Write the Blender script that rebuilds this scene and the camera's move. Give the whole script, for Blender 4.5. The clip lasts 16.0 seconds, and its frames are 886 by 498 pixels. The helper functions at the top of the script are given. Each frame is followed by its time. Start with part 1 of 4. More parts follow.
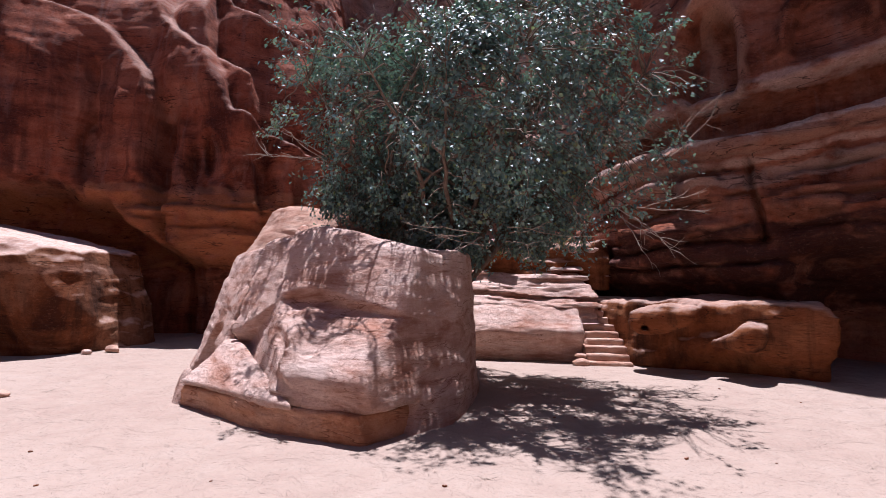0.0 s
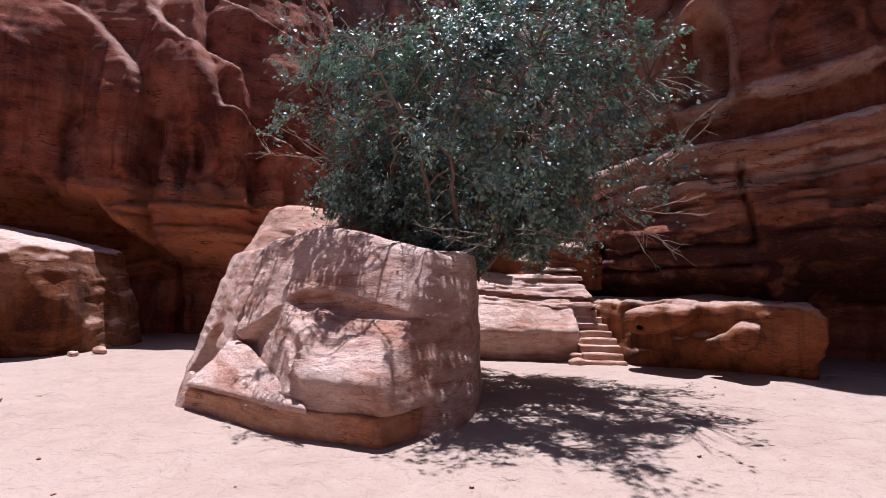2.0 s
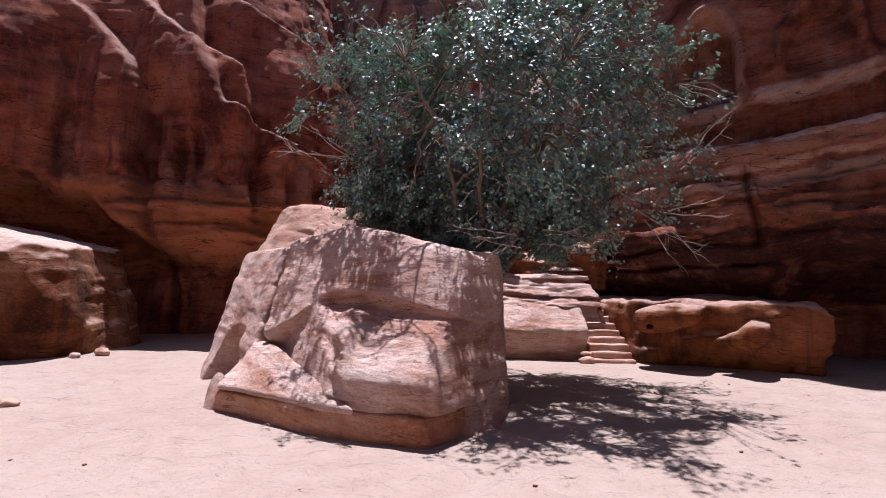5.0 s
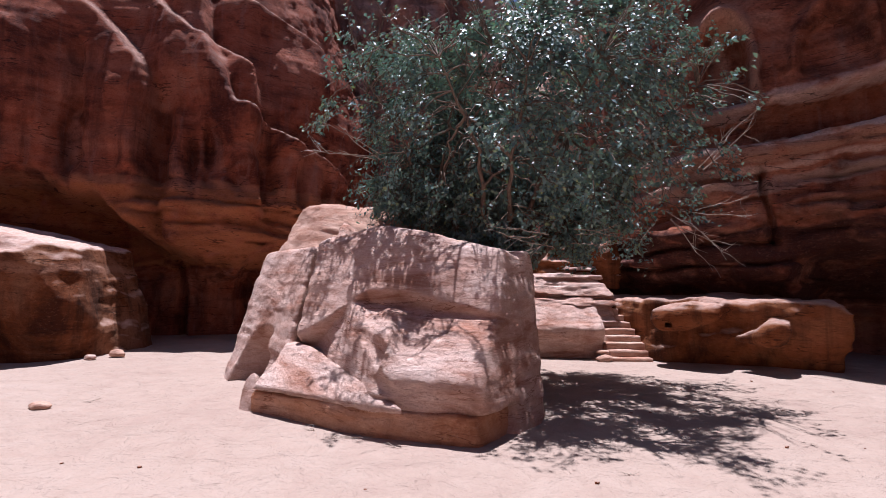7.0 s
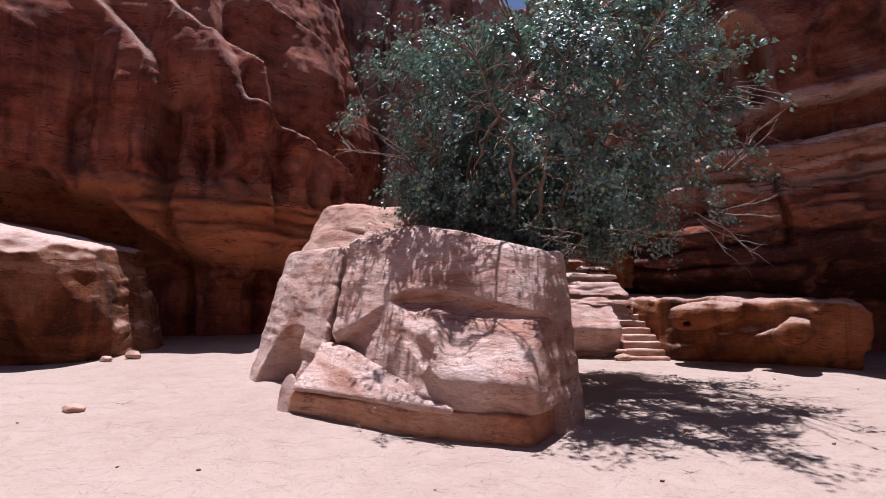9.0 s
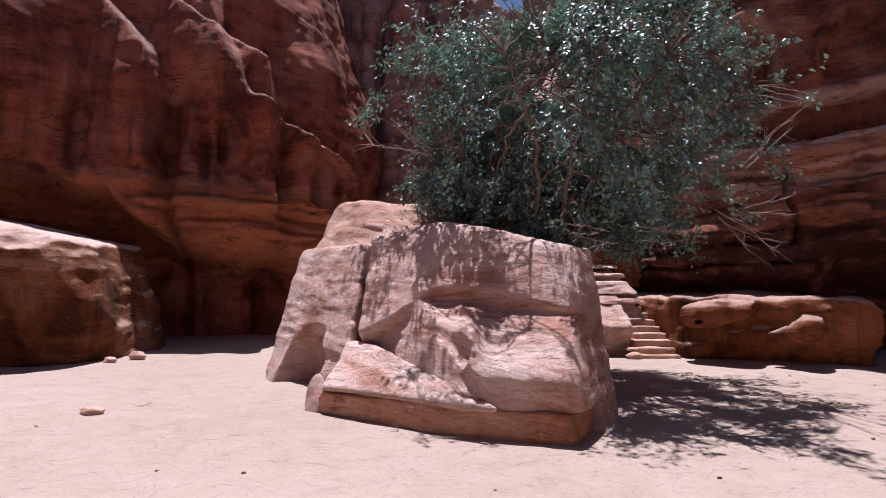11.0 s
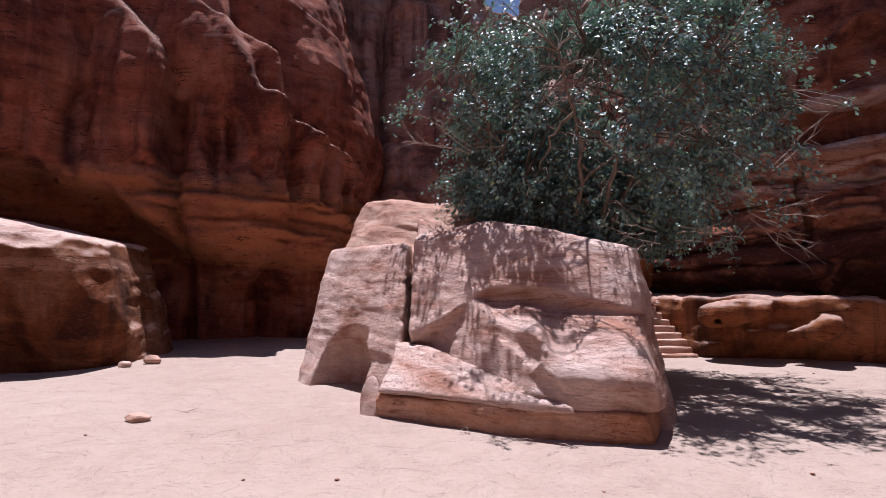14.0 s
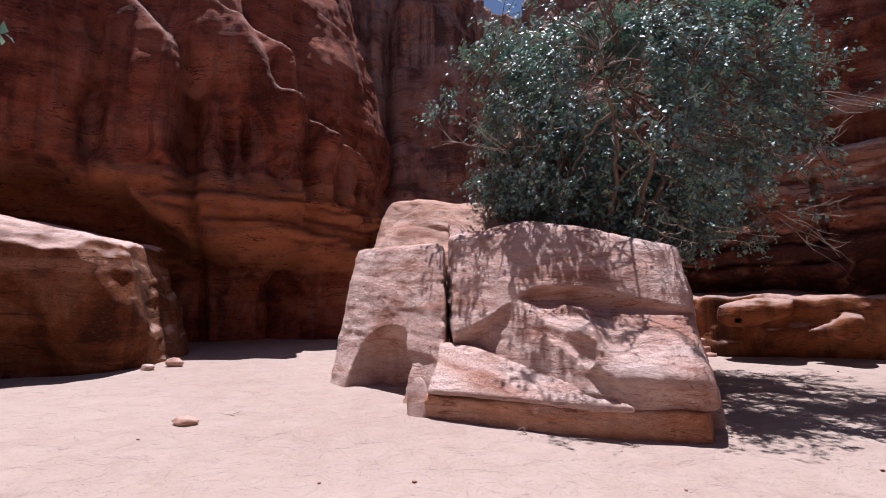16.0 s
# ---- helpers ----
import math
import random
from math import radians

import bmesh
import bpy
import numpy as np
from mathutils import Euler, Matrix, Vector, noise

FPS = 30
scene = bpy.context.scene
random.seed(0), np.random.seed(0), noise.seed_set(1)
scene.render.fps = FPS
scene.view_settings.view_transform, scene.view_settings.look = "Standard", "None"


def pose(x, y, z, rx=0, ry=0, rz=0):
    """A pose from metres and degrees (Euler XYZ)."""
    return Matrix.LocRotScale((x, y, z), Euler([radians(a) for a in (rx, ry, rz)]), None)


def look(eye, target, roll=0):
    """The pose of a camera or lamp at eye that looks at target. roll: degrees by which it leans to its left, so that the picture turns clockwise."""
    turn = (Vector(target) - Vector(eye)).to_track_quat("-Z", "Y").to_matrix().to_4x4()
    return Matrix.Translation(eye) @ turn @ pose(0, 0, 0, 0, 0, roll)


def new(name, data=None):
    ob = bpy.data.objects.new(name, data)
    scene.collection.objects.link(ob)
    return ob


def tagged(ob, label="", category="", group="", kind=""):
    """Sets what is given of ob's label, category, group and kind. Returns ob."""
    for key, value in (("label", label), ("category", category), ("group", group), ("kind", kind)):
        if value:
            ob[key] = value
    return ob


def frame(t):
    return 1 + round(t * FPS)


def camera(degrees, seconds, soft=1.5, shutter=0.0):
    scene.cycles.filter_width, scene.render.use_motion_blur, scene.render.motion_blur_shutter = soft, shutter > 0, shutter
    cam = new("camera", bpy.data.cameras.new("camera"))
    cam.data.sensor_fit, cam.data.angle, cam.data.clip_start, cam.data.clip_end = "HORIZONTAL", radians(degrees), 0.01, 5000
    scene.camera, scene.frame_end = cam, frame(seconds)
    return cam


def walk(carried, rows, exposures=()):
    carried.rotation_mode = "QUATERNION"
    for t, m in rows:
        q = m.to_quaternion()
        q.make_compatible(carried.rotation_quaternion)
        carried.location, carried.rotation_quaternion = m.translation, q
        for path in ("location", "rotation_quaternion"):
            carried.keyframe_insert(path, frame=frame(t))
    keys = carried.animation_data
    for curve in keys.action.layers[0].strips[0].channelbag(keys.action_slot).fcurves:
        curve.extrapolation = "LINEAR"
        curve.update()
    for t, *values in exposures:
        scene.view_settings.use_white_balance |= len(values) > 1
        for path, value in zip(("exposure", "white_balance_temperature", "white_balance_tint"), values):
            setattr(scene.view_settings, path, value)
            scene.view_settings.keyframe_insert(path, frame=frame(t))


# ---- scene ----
cam = camera(88.0, 16.0, 0.8)
PATH = [
    (0, (1.138, -1.261, 1.943), (0.93, 0.721, 2.11), 0.8),
    (0.5, (1.006, -1.276, 1.954), (0.823, 0.709, 2.12), 0.7),
    (1, (0.905, -1.282, 1.961), (0.742, 0.705, 2.125), 0.8),
    (1.5, (0.779, -1.308, 1.971), (0.637, 0.681, 2.133), 0.8),
    (2, (0.662, -1.332, 1.991), (0.541, 0.658, 2.151), 0.9),
    (2.5, (0.564, -1.337, 1.988), (0.457, 0.653, 2.149), 0.9),
    (3, (0.439, -1.345, 1.998), (0.347, 0.647, 2.156), 0.9),
    (3.5, (0.29, -1.342, 1.994), (0.214, 0.65, 2.151), 0.9),
    (4, (0.129, -1.353, 2.006), (0.07, 0.64, 2.162), 0.9),
    (6.5, (-0.704, -1.437, 1.98), (-0.714, 0.557, 2.138), 0.8),
    (7, (-0.902, -1.411, 1.979), (-0.9, 0.583, 2.136), 0.7),
    (7.5, (-1.057, -1.402, 1.979), (-1.048, 0.592, 2.136), 0.7),
    (8, (-1.252, -1.401, 1.976), (-1.233, 0.593, 2.133), 0.7),
    (8.5, (-1.472, -1.406, 1.964), (-1.44, 0.588, 2.121), 0.7),
    (9, (-1.677, -1.393, 1.968), (-1.632, 0.6, 2.125), 0.6),
    (11.5, (-2.586, -1.22, 1.899), (-2.462, 0.77, 2.06), 0.6),
    (12, (-2.811, -1.205, 1.899), (-2.67, 0.784, 2.061), 0.6),
    (12.5, (-3.015, -1.171, 1.907), (-2.856, 0.816, 2.07), 0.6),
    (13, (-3.197, -1.135, 1.894), (-3.021, 0.85, 2.058), 0.5),
    (13.5, (-3.392, -1.085, 1.879), (-3.2, 0.899, 2.043), 0.5),
    (14, (-3.597, -1.034, 1.867), (-3.389, 0.948, 2.035), 0.5),
    (14.5, (-3.804, -0.989, 1.849), (-3.586, 0.992, 2.019), 0.4),
    (15, (-4.038, -0.948, 1.836), (-3.808, 1.032, 2.007), 0.4),
    (15.5, (-4.261, -0.915, 1.826), (-4.019, 1.063, 2.0), 0.4),
    (16, (-4.434, -0.892, 1.84), (-4.184, 1.085, 2.014), 0.3),
]
EXPOSURES = [(0, 0.75, 5800, 20), (16, 0.64, 5800, 20)]
walk(cam, [(t, look(eye, target, roll)) for t, eye, target, roll in PATH], EXPOSURES)

# ---------------------------------------------------------------- light
SUN_ELEV, SUN_AZ = 79.5, -10.0        # degrees; azimuth from +y towards +x
world = bpy.data.worlds.new("sky")
scene.world = world
world.use_nodes = True
wn = world.node_tree.nodes
sky = wn.new("ShaderNodeTexSky")
sky.sky_type = "NISHITA"
sky.sun_disc = False
sky.sun_elevation = radians(SUN_ELEV)
sky.sun_rotation = radians(SUN_AZ)
sky.dust_density = 0.6
sky.air_density = 0.85
wn["Background"].inputs["Strength"].default_value = 0.05
world.node_tree.links.new(sky.outputs["Color"], wn["Background"].inputs["Color"])
sun = new("sun", bpy.data.lights.new("sun", "SUN"))
sun.data.energy = 5.0
sun.data.angle = radians(0.55)
sun.data.color = (1.0, 0.97, 0.93)
se, sa = radians(SUN_ELEV), radians(SUN_AZ)
sun_from = Vector((math.cos(se) * math.sin(sa), math.cos(se) * math.cos(sa), math.sin(se)))
sun.matrix_world = look(sun_from * 60, (0, 0, 0))


# ---------------------------------------------------------------- noise in numpy
def hash3(i, j, k, seed):
    n = (i * 374761393 + j * 668265263 + k * 2147483647 + seed * 974634777) & 0xFFFFFFFF
    n = ((n ^ (n >> 13)) * 1274126177) & 0xFFFFFFFF
    return ((n ^ (n >> 16)) & 0xFFFF) / 32767.5 - 1.0


def vnoise(x, y, z, seed=0):
    """Smooth value noise in -1..1."""
    x, y, z = np.broadcast_arrays(x, y, z)
    i, j, k = (np.floor(a).astype(np.int64) for a in (x, y, z))
    fx, fy, fz = x - i, y - j, z - k
    fx, fy, fz = (f * f * f * (f * (f * 6 - 15) + 10) for f in (fx, fy, fz))
    out = 0
    for a in (0, 1):
        for b in (0, 1):
            for c in (0, 1):
                w = (fx if a else 1 - fx) * (fy if b else 1 - fy) * (fz if c else 1 - fz)
                out = out + w * hash3(i + a, j + b, k + c, seed)
    return out


def fbm(x, y, z, octaves=4, seed=0, gain=0.5):
    total, amp = 0, 1.0
    for o in range(octaves):
        total = total + amp * vnoise(x * 2 ** o + 17.3 * o, y * 2 ** o - 9.1 * o, z * 2 ** o + 3.7 * o, seed + o)
        amp *= gain
    return total


def sstep(a, b, x):
    t = np.clip((x - a) / (b - a), 0, 1)
    return t * t * (3 - 2 * t)


def smax(a, b, k):
    h = np.clip(0.5 + 0.5 * (a - b) / k, 0, 1)
    return b + (a - b) * h + k * h * (1 - h)


def smin(a, b, k):
    return -smax(-a, -b, k)


def plane(P, n, p, lean=0.0):
    """Signed distance to a plane with the outward way n in plan through p; it leans back by that much for a metre of height."""
    l = math.hypot(n[0], n[1])
    return ((P[0] - p[0]) * n[0] / l + (P[1] - p[1]) * n[1] / l + (P[2] - p[2]) * lean) / math.sqrt(1 + lean * lean)


def capsule(P, a, b, ra, rb=None, flat=1.0):
    """Distance to a tapered rod from a to b; flat squeezes it in height."""
    rb = ra if rb is None else rb
    a, b = np.array(a, float), np.array(b, float)
    d = b - a
    t = np.clip(((P[0] - a[0]) * d[0] + (P[1] - a[1]) * d[1] + (P[2] - a[2]) * d[2]) / (d @ d), 0, 1)
    dx, dy, dz = P[0] - a[0] - t * d[0], P[1] - a[1] - t * d[1], (P[2] - a[2] - t * d[2]) * flat
    return np.sqrt(dx * dx + dy * dy + dz * dz) - (ra + (rb - ra) * t)


def ellipsoid(P, c, r):
    q = np.sqrt(sum(((P[i] - c[i]) / r[i]) ** 2 for i in range(3)))
    return (q - 1) * min(r)


# ---------------------------------------------------------------- meshes
def mesh_from(name, verts, faces, material, smooth=True):
    me = bpy.data.meshes.new(name)
    verts = np.ascontiguousarray(verts, dtype=np.float32)
    faces = np.ascontiguousarray(faces, dtype=np.int32)
    nf, k = faces.shape
    me.vertices.add(len(verts))
    me.vertices.foreach_set("co", verts.ravel())
    me.loops.add(nf * k)
    me.loops.foreach_set("vertex_index", faces.ravel())
    me.polygons.add(nf)
    me.polygons.foreach_set("loop_start", np.arange(0, nf * k, k, dtype=np.int32))
    me.polygons.foreach_set("loop_total", np.full(nf, k, dtype=np.int32))
    me.polygons.foreach_set("use_smooth", np.full(nf, smooth, dtype=bool))
    me.update(calc_edges=True)
    me.validate()
    me.materials.append(material)
    return me


def surface_net(f, lo, hi, h):
    """The surface f = 0 inside a box, as points and four-sided faces."""
    n = [int(math.ceil((b - a) / h)) + 1 for a, b in zip(lo, hi)]
    ax = [np.linspace(a, a + h * (m - 1), m) for a, m in zip(lo, n)]
    P = [ax[0][:, None, None], ax[1][None, :, None], ax[2][None, None, :]]
    F = np.broadcast_to(f(P), n).astype(np.float32)
    S = F < 0
    cells = [m - 1 for m in n]
    acc = np.zeros((*cells, 3), np.float32)
    cnt = np.zeros(cells, np.float32)
    crossings = []
    for a in range(3):
        b, c = [i for i in range(3) if i != a]
        s0 = [slice(None)] * 3
        s1 = [slice(None)] * 3
        s0[a], s1[a] = slice(0, -1), slice(1, None)
        F0, F1 = F[tuple(s0)], F[tuple(s1)]
        cross = S[tuple(s0)] != S[tuple(s1)]
        t = np.where(cross, F0 / np.where(cross, F0 - F1, 1), 0)
        crossings.append((cross, S[tuple(s0)]))
        for db in (0, 1):
            for dc in (0, 1):
                sl = [slice(None)] * 3
                sl[b], sl[c] = slice(db, n[b] - 1 + db), slice(dc, n[c] - 1 + dc)
                cr = cross[tuple(sl)]
                cnt += cr
                acc[..., a] += t[tuple(sl)]
                acc[..., b] += cr * db
                acc[..., c] += cr * dc
    live = cnt > 0
    index = np.full(cells, -1, np.int32)
    index[live] = np.arange(live.sum())
    where = np.argwhere(live)
    verts = (where + acc[live] / cnt[live][:, None]) * h + np.array(lo)
    quads = []
    for a in range(3):
        b, c = (a + 1) % 3, (a + 2) % 3
        cross, inside = crossings[a]
        e = np.argwhere(cross)
        ok = (e[:, b] >= 1) & (e[:, b] <= n[b] - 2) & (e[:, c] >= 1) & (e[:, c] <= n[c] - 2)
        e = e[ok]
        ins = inside[tuple(e.T)]
        q = []
        for db, dc in ((1, 1), (0, 1), (0, 0), (1, 0)):
            g = e.copy()
            g[:, b] -= db
            g[:, c] -= dc
            q.append(index[tuple(g.T)])
        q = np.stack(q, 1)
        q[~ins] = q[~ins][:, ::-1]
        quads.append(q)
    return verts, np.concatenate(quads)


def rock(name, f, lo, hi, h, material, label="", category="rock", group="", kind="", parent=None):
    v, q = surface_net(f, lo, hi, h)
    ob = new(name, mesh_from(name, v, q, material))
    if parent:
        ob.parent = parent
        return ob
    return tagged(ob, label, category, group, kind)


def tube(points, radii, sides=6):
    """A round bar along points."""
    pts = np.array(points, float)
    tang = np.gradient(pts, axis=0)
    tang /= np.linalg.norm(tang, axis=1)[:, None] + 1e-9
    ref = np.where(np.abs(tang[:, 2:3]) > 0.9, [[1.0, 0, 0]], [[0, 0, 1.0]])
    u = np.cross(tang, ref)
    u /= np.linalg.norm(u, axis=1)[:, None]
    w = np.cross(tang, u)
    a = np.arange(sides) / sides * 2 * math.pi
    ring = pts[:, None] + np.array(radii)[:, None, None] * (u[:, None] * np.cos(a)[None, :, None] + w[:, None] * np.sin(a)[None, :, None])
    v = ring.reshape(-1, 3)
    i = np.arange(len(pts) - 1)[:, None] * sides
    j = np.arange(sides)[None]
    k = (j + 1) % sides
    f = np.stack([i + j, i + k, i + sides + k, i + sides + j], -1).reshape(-1, 4)
    return v, f


def joined(pieces):
    vs, fs, base = [], [], 0
    for v, f in pieces:
        vs.append(v)
        fs.append(f + base)
        base += len(v)
    return np.concatenate(vs), np.concatenate(fs)


# ---------------------------------------------------------------- materials
class Nodes:
    def __init__(self, name):
        self.mat = bpy.data.materials.new(name)
        self.mat.use_nodes = True
        self.t = self.mat.node_tree
        self.bsdf = self.t.nodes["Principled BSDF"]
        self.coord = self.t.nodes.new("ShaderNodeTexCoord").outputs["Object"]

    def put(self, socket, value):
        if isinstance(value, bpy.types.NodeSocket):
            self.t.links.new(value, socket)
        else:
            socket.default_value = value

    def mapped(self, scale, turn=(0, 0, 0)):
        m = self.t.nodes.new("ShaderNodeMapping")
        self.put(m.inputs["Vector"], self.coord)
        m.inputs["Scale"].default_value = scale
        m.inputs["Rotation"].default_value = [radians(a) for a in turn]
        return m.outputs["Vector"]

    def noise(self, scale, detail=5.0, rough=0.55, vector=None, warp=0.0):
        n = self.t.nodes.new("ShaderNodeTexNoise")
        self.put(n.inputs["Vector"], vector if vector is not None else self.coord)
        n.inputs["Scale"].default_value = scale
        n.inputs["Detail"].default_value = detail
        n.inputs["Roughness"].default_value = rough
        n.inputs["Distortion"].default_value = warp
        return n.outputs["Fac"]

    def cells(self, scale, vector=None, feature="F1"):
        n = self.t.nodes.new("ShaderNodeTexVoronoi")
        n.feature = feature
        self.put(n.inputs["Vector"], vector if vector is not None else self.coord)
        n.inputs["Scale"].default_value = scale
        return n.outputs["Distance"]

    def ramp(self, fac, *stops):
        n = self.t.nodes.new("ShaderNodeValToRGB")
        el = n.color_ramp.elements
        while len(el) < len(stops):
            el.new(0.5)
        for e, (p, c) in zip(el, stops):
            e.position = p
            e.color = (*c, 1) if len(c) == 3 else c
        self.put(n.inputs["Fac"], fac)
        return n.outputs["Color"]

    def span(self, fac, a, b, c=0.0, d=1.0):
        n = self.t.nodes.new("ShaderNodeMapRange")
        for s, v in zip(("Value", "From Min", "From Max", "To Min", "To Max"), (fac, a, b, c, d)):
            self.put(n.inputs[s], v)
        return n.outputs["Result"]

    def mix(self, fac, a, b, mode="MIX"):
        n = self.t.nodes.new("ShaderNodeMix")
        n.data_type, n.blend_type = "RGBA", mode
        self.put(n.inputs["Factor"], fac)
        for s, v in ((n.inputs[6], a), (n.inputs[7], b)):
            self.put(s, (*v, 1) if isinstance(v, tuple) and len(v) == 3 else v)
        return n.outputs[2]

    def math(self, op, a, b=0.0):
        n = self.t.nodes.new("ShaderNodeMath")
        n.operation = op
        self.put(n.inputs[0], a)
        self.put(n.inputs[1], b)
        return n.outputs[0]

    def bump(self, height, strength, distance, below=None):
        n = self.t.nodes.new("ShaderNodeBump")
        self.put(n.inputs["Height"], height)
        n.inputs["Strength"].default_value = strength
        n.inputs["Distance"].default_value = distance
        if below is not None:
            self.put(n.inputs["Normal"], below)
        return n.outputs["Normal"]

    def done(self, color, rough=0.9, normal=None, spec=0.25):
        self.put(self.bsdf.inputs["Base Color"], color)
        self.put(self.bsdf.inputs["Roughness"], rough)
        self.bsdf.inputs["Specular IOR Level"].default_value = spec
        if normal is not None:
            self.put(self.bsdf.inputs["Normal"], normal)
        return self.mat


def sandstone(name, deep, mid, pale, varnish, bands=1.0, stain=0.5, streak=0.5, relief=0.03, beds=0.65, lines=0.35, bleached=0.0, bed_z=(), cracks=1.0, arch=None, grit=1.0, lit_crust=0.0, lit_crust_from=-9.0, hatch=0.14):
    """Bedded sandstone: colour bands, dark desert varnish in runs, bleached runs and beds, fine bedding relief."""
    n = Nodes(name)
    bed = n.noise(1.0, 6, 0.6, n.mapped((0.42 * bands, 0.42 * bands, 1.9 * bands), (9, -7, 0)), 1.6)
    fine = n.noise(1.0, 6, 0.7, n.mapped((2.6, 2.6, 15.0), (11, -8, 0)), 1.3)
    big = n.noise(0.55, 6, 0.6, None, 0.7)
    base = n.ramp(n.math("ADD", n.math("MULTIPLY", bed, beds), n.math("MULTIPLY", big, 1 - beds)), (0.39, deep), (0.47, mid), (0.60, pale))
    base = n.mix(n.span(fine, 0.42, 0.68, 0, lines), base, pale)
    base = n.mix(n.span(fine, 0.46, 0.30, 0, lines), base, deep)
    run = n.noise(1.0, 6, 0.62, n.mapped((1.5, 1.5, 0.10)), 0.5)
    blot = n.noise(0.30, 5, 0.6, None, 0.4)
    if bleached:
        pale_run = n.noise(1.0, 5, 0.6, n.mapped((2.1, 2.1, 0.22), (3, 5, 0)), 0.6)
        grey = n.mix(0.45, pale, (0.42, 0.36, 0.36))
        base = n.mix(n.span(pale_run, 0.54, 0.68, 0, bleached), base, grey)
    dark = n.math("MULTIPLY", n.span(run, 0.46, 0.62, 0, streak), n.span(blot, 0.38, 0.58))
    base = n.mix(dark, base, varnish)
    base = n.mix(n.span(n.noise(0.7, 6, 0.65, n.mapped((1, 1, 1.8)), 0.8), 0.52, 0.66, 0, stain), base, varnish)
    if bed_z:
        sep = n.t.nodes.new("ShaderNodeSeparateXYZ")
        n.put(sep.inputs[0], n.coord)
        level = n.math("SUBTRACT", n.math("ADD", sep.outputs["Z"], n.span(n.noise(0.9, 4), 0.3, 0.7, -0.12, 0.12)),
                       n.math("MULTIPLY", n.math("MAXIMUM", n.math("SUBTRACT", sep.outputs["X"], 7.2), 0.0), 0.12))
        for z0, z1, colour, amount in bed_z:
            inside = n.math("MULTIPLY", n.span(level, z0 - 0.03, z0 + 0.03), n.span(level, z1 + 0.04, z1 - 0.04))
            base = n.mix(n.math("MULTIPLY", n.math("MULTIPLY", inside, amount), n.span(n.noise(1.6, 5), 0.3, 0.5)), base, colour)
    if arch:
        up = n.math("DIVIDE", n.math("MAXIMUM", n.math("SUBTRACT", sep.outputs["Z"], arch[1]), 0.0), 1.1)
        out = n.math("ADD", n.math("DIVIDE", n.math("SUBTRACT", sep.outputs["X"], arch[0]), 0.5), n.span(n.noise(1.1, 4), 0.3, 0.7, -0.2, 0.2))
        ring = n.math("SQRT", n.math("ADD", n.math("MULTIPLY", up, up), n.math("MULTIPLY", out, out)))
        rim = n.math("MULTIPLY", n.math("MULTIPLY", n.span(ring, 1.02, 1.12), n.span(ring, 1.62, 1.3)), n.span(sep.outputs["Z"], 6.8, 7.3))
        base = n.mix(n.math("MULTIPLY", rim, 0.7), base, (0.74, 0.42, 0.30))
    gap = n.noise(1.0, 4, 0.55, n.mapped((0.45 * cracks, 0.45 * cracks, 3.4 * cracks), (5, -6, 0)), 0.5)
    gap = n.math("ABSOLUTE", n.math("SUBTRACT", gap, 0.5))
    torn = n.span(n.noise(0.9, 4, 0.6, None, 0.3), 0.46, 0.56)
    line = n.math("MULTIPLY", n.span(gap, 0.003, 0.014, 1, 0), torn)
    base = n.mix(n.math("MULTIPLY", line, 0.8), base, varnish)
    speck = n.noise(24, 5, 0.75)
    base = n.mix(n.span(speck, 0.38, 0.68, 0.3 * grit, 0), base, deep)
    grain = n.noise(9, 8, 0.75, n.mapped((1, 1, 1.7)), 0.6)
    base = n.mix(n.span(grain, 0.46, 0.36, 0, 0.5 * grit), base, deep)
    base = n.mix(n.span(grain, 0.54, 0.68, 0, 0.35 * grit), base, pale)
    # up-facing rock turns pale: sunlit tops put into the crust colour
    if lit_crust:
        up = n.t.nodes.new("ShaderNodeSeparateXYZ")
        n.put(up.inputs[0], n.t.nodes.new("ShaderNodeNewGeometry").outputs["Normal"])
        worn = n.math("MULTIPLY", n.span(up.outputs["Z"], 0.40, 0.72, 0, lit_crust), n.span(n.noise(3.0, 5, 0.6), 0.3, 0.5, 0.6, 1.0))
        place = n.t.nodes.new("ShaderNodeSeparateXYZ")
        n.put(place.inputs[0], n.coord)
        worn = n.math("MULTIPLY", worn, n.span(place.outputs["Z"], lit_crust_from, lit_crust_from + 0.5))
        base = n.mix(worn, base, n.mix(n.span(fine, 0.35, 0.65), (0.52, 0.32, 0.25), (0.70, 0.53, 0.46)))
    thin = n.noise(1.0, 4, 0.72, n.mapped((5.5, 5.5, 30.0), (12, -9, 0)), 2.2)
    base = n.mix(n.span(thin, 0.50, 0.36, 0, hatch), base, deep)
    b0 = n.bump(thin, min(1.0, hatch * 3), relief * 0.9)
    b1 = n.bump(fine, 0.7, relief * 1.2, b0)
    chip = n.noise(2.3, 8, 0.66, n.mapped((1, 1, 2.2), (14, -9, 0)), 1.1)
    chip = n.span(n.math("ABSOLUTE", n.math("SUBTRACT", chip, 0.5)), 0.0, 0.09)
    b1 = n.bump(chip, 0.7, relief * 0.7, b1)
    b2 = n.bump(n.noise(5, 10, 0.74, n.mapped((1, 1, 1.6)), 0.4), 1.0, relief * 1.4, b1)
    b3 = n.bump(speck, 0.6, 0.014, b2)
    b4 = n.bump(line, -1.0, relief * 1.5, b3)
    return n.done(base, n.span(big, 0.3, 0.7, 0.85, 0.97), b4, 0.12)


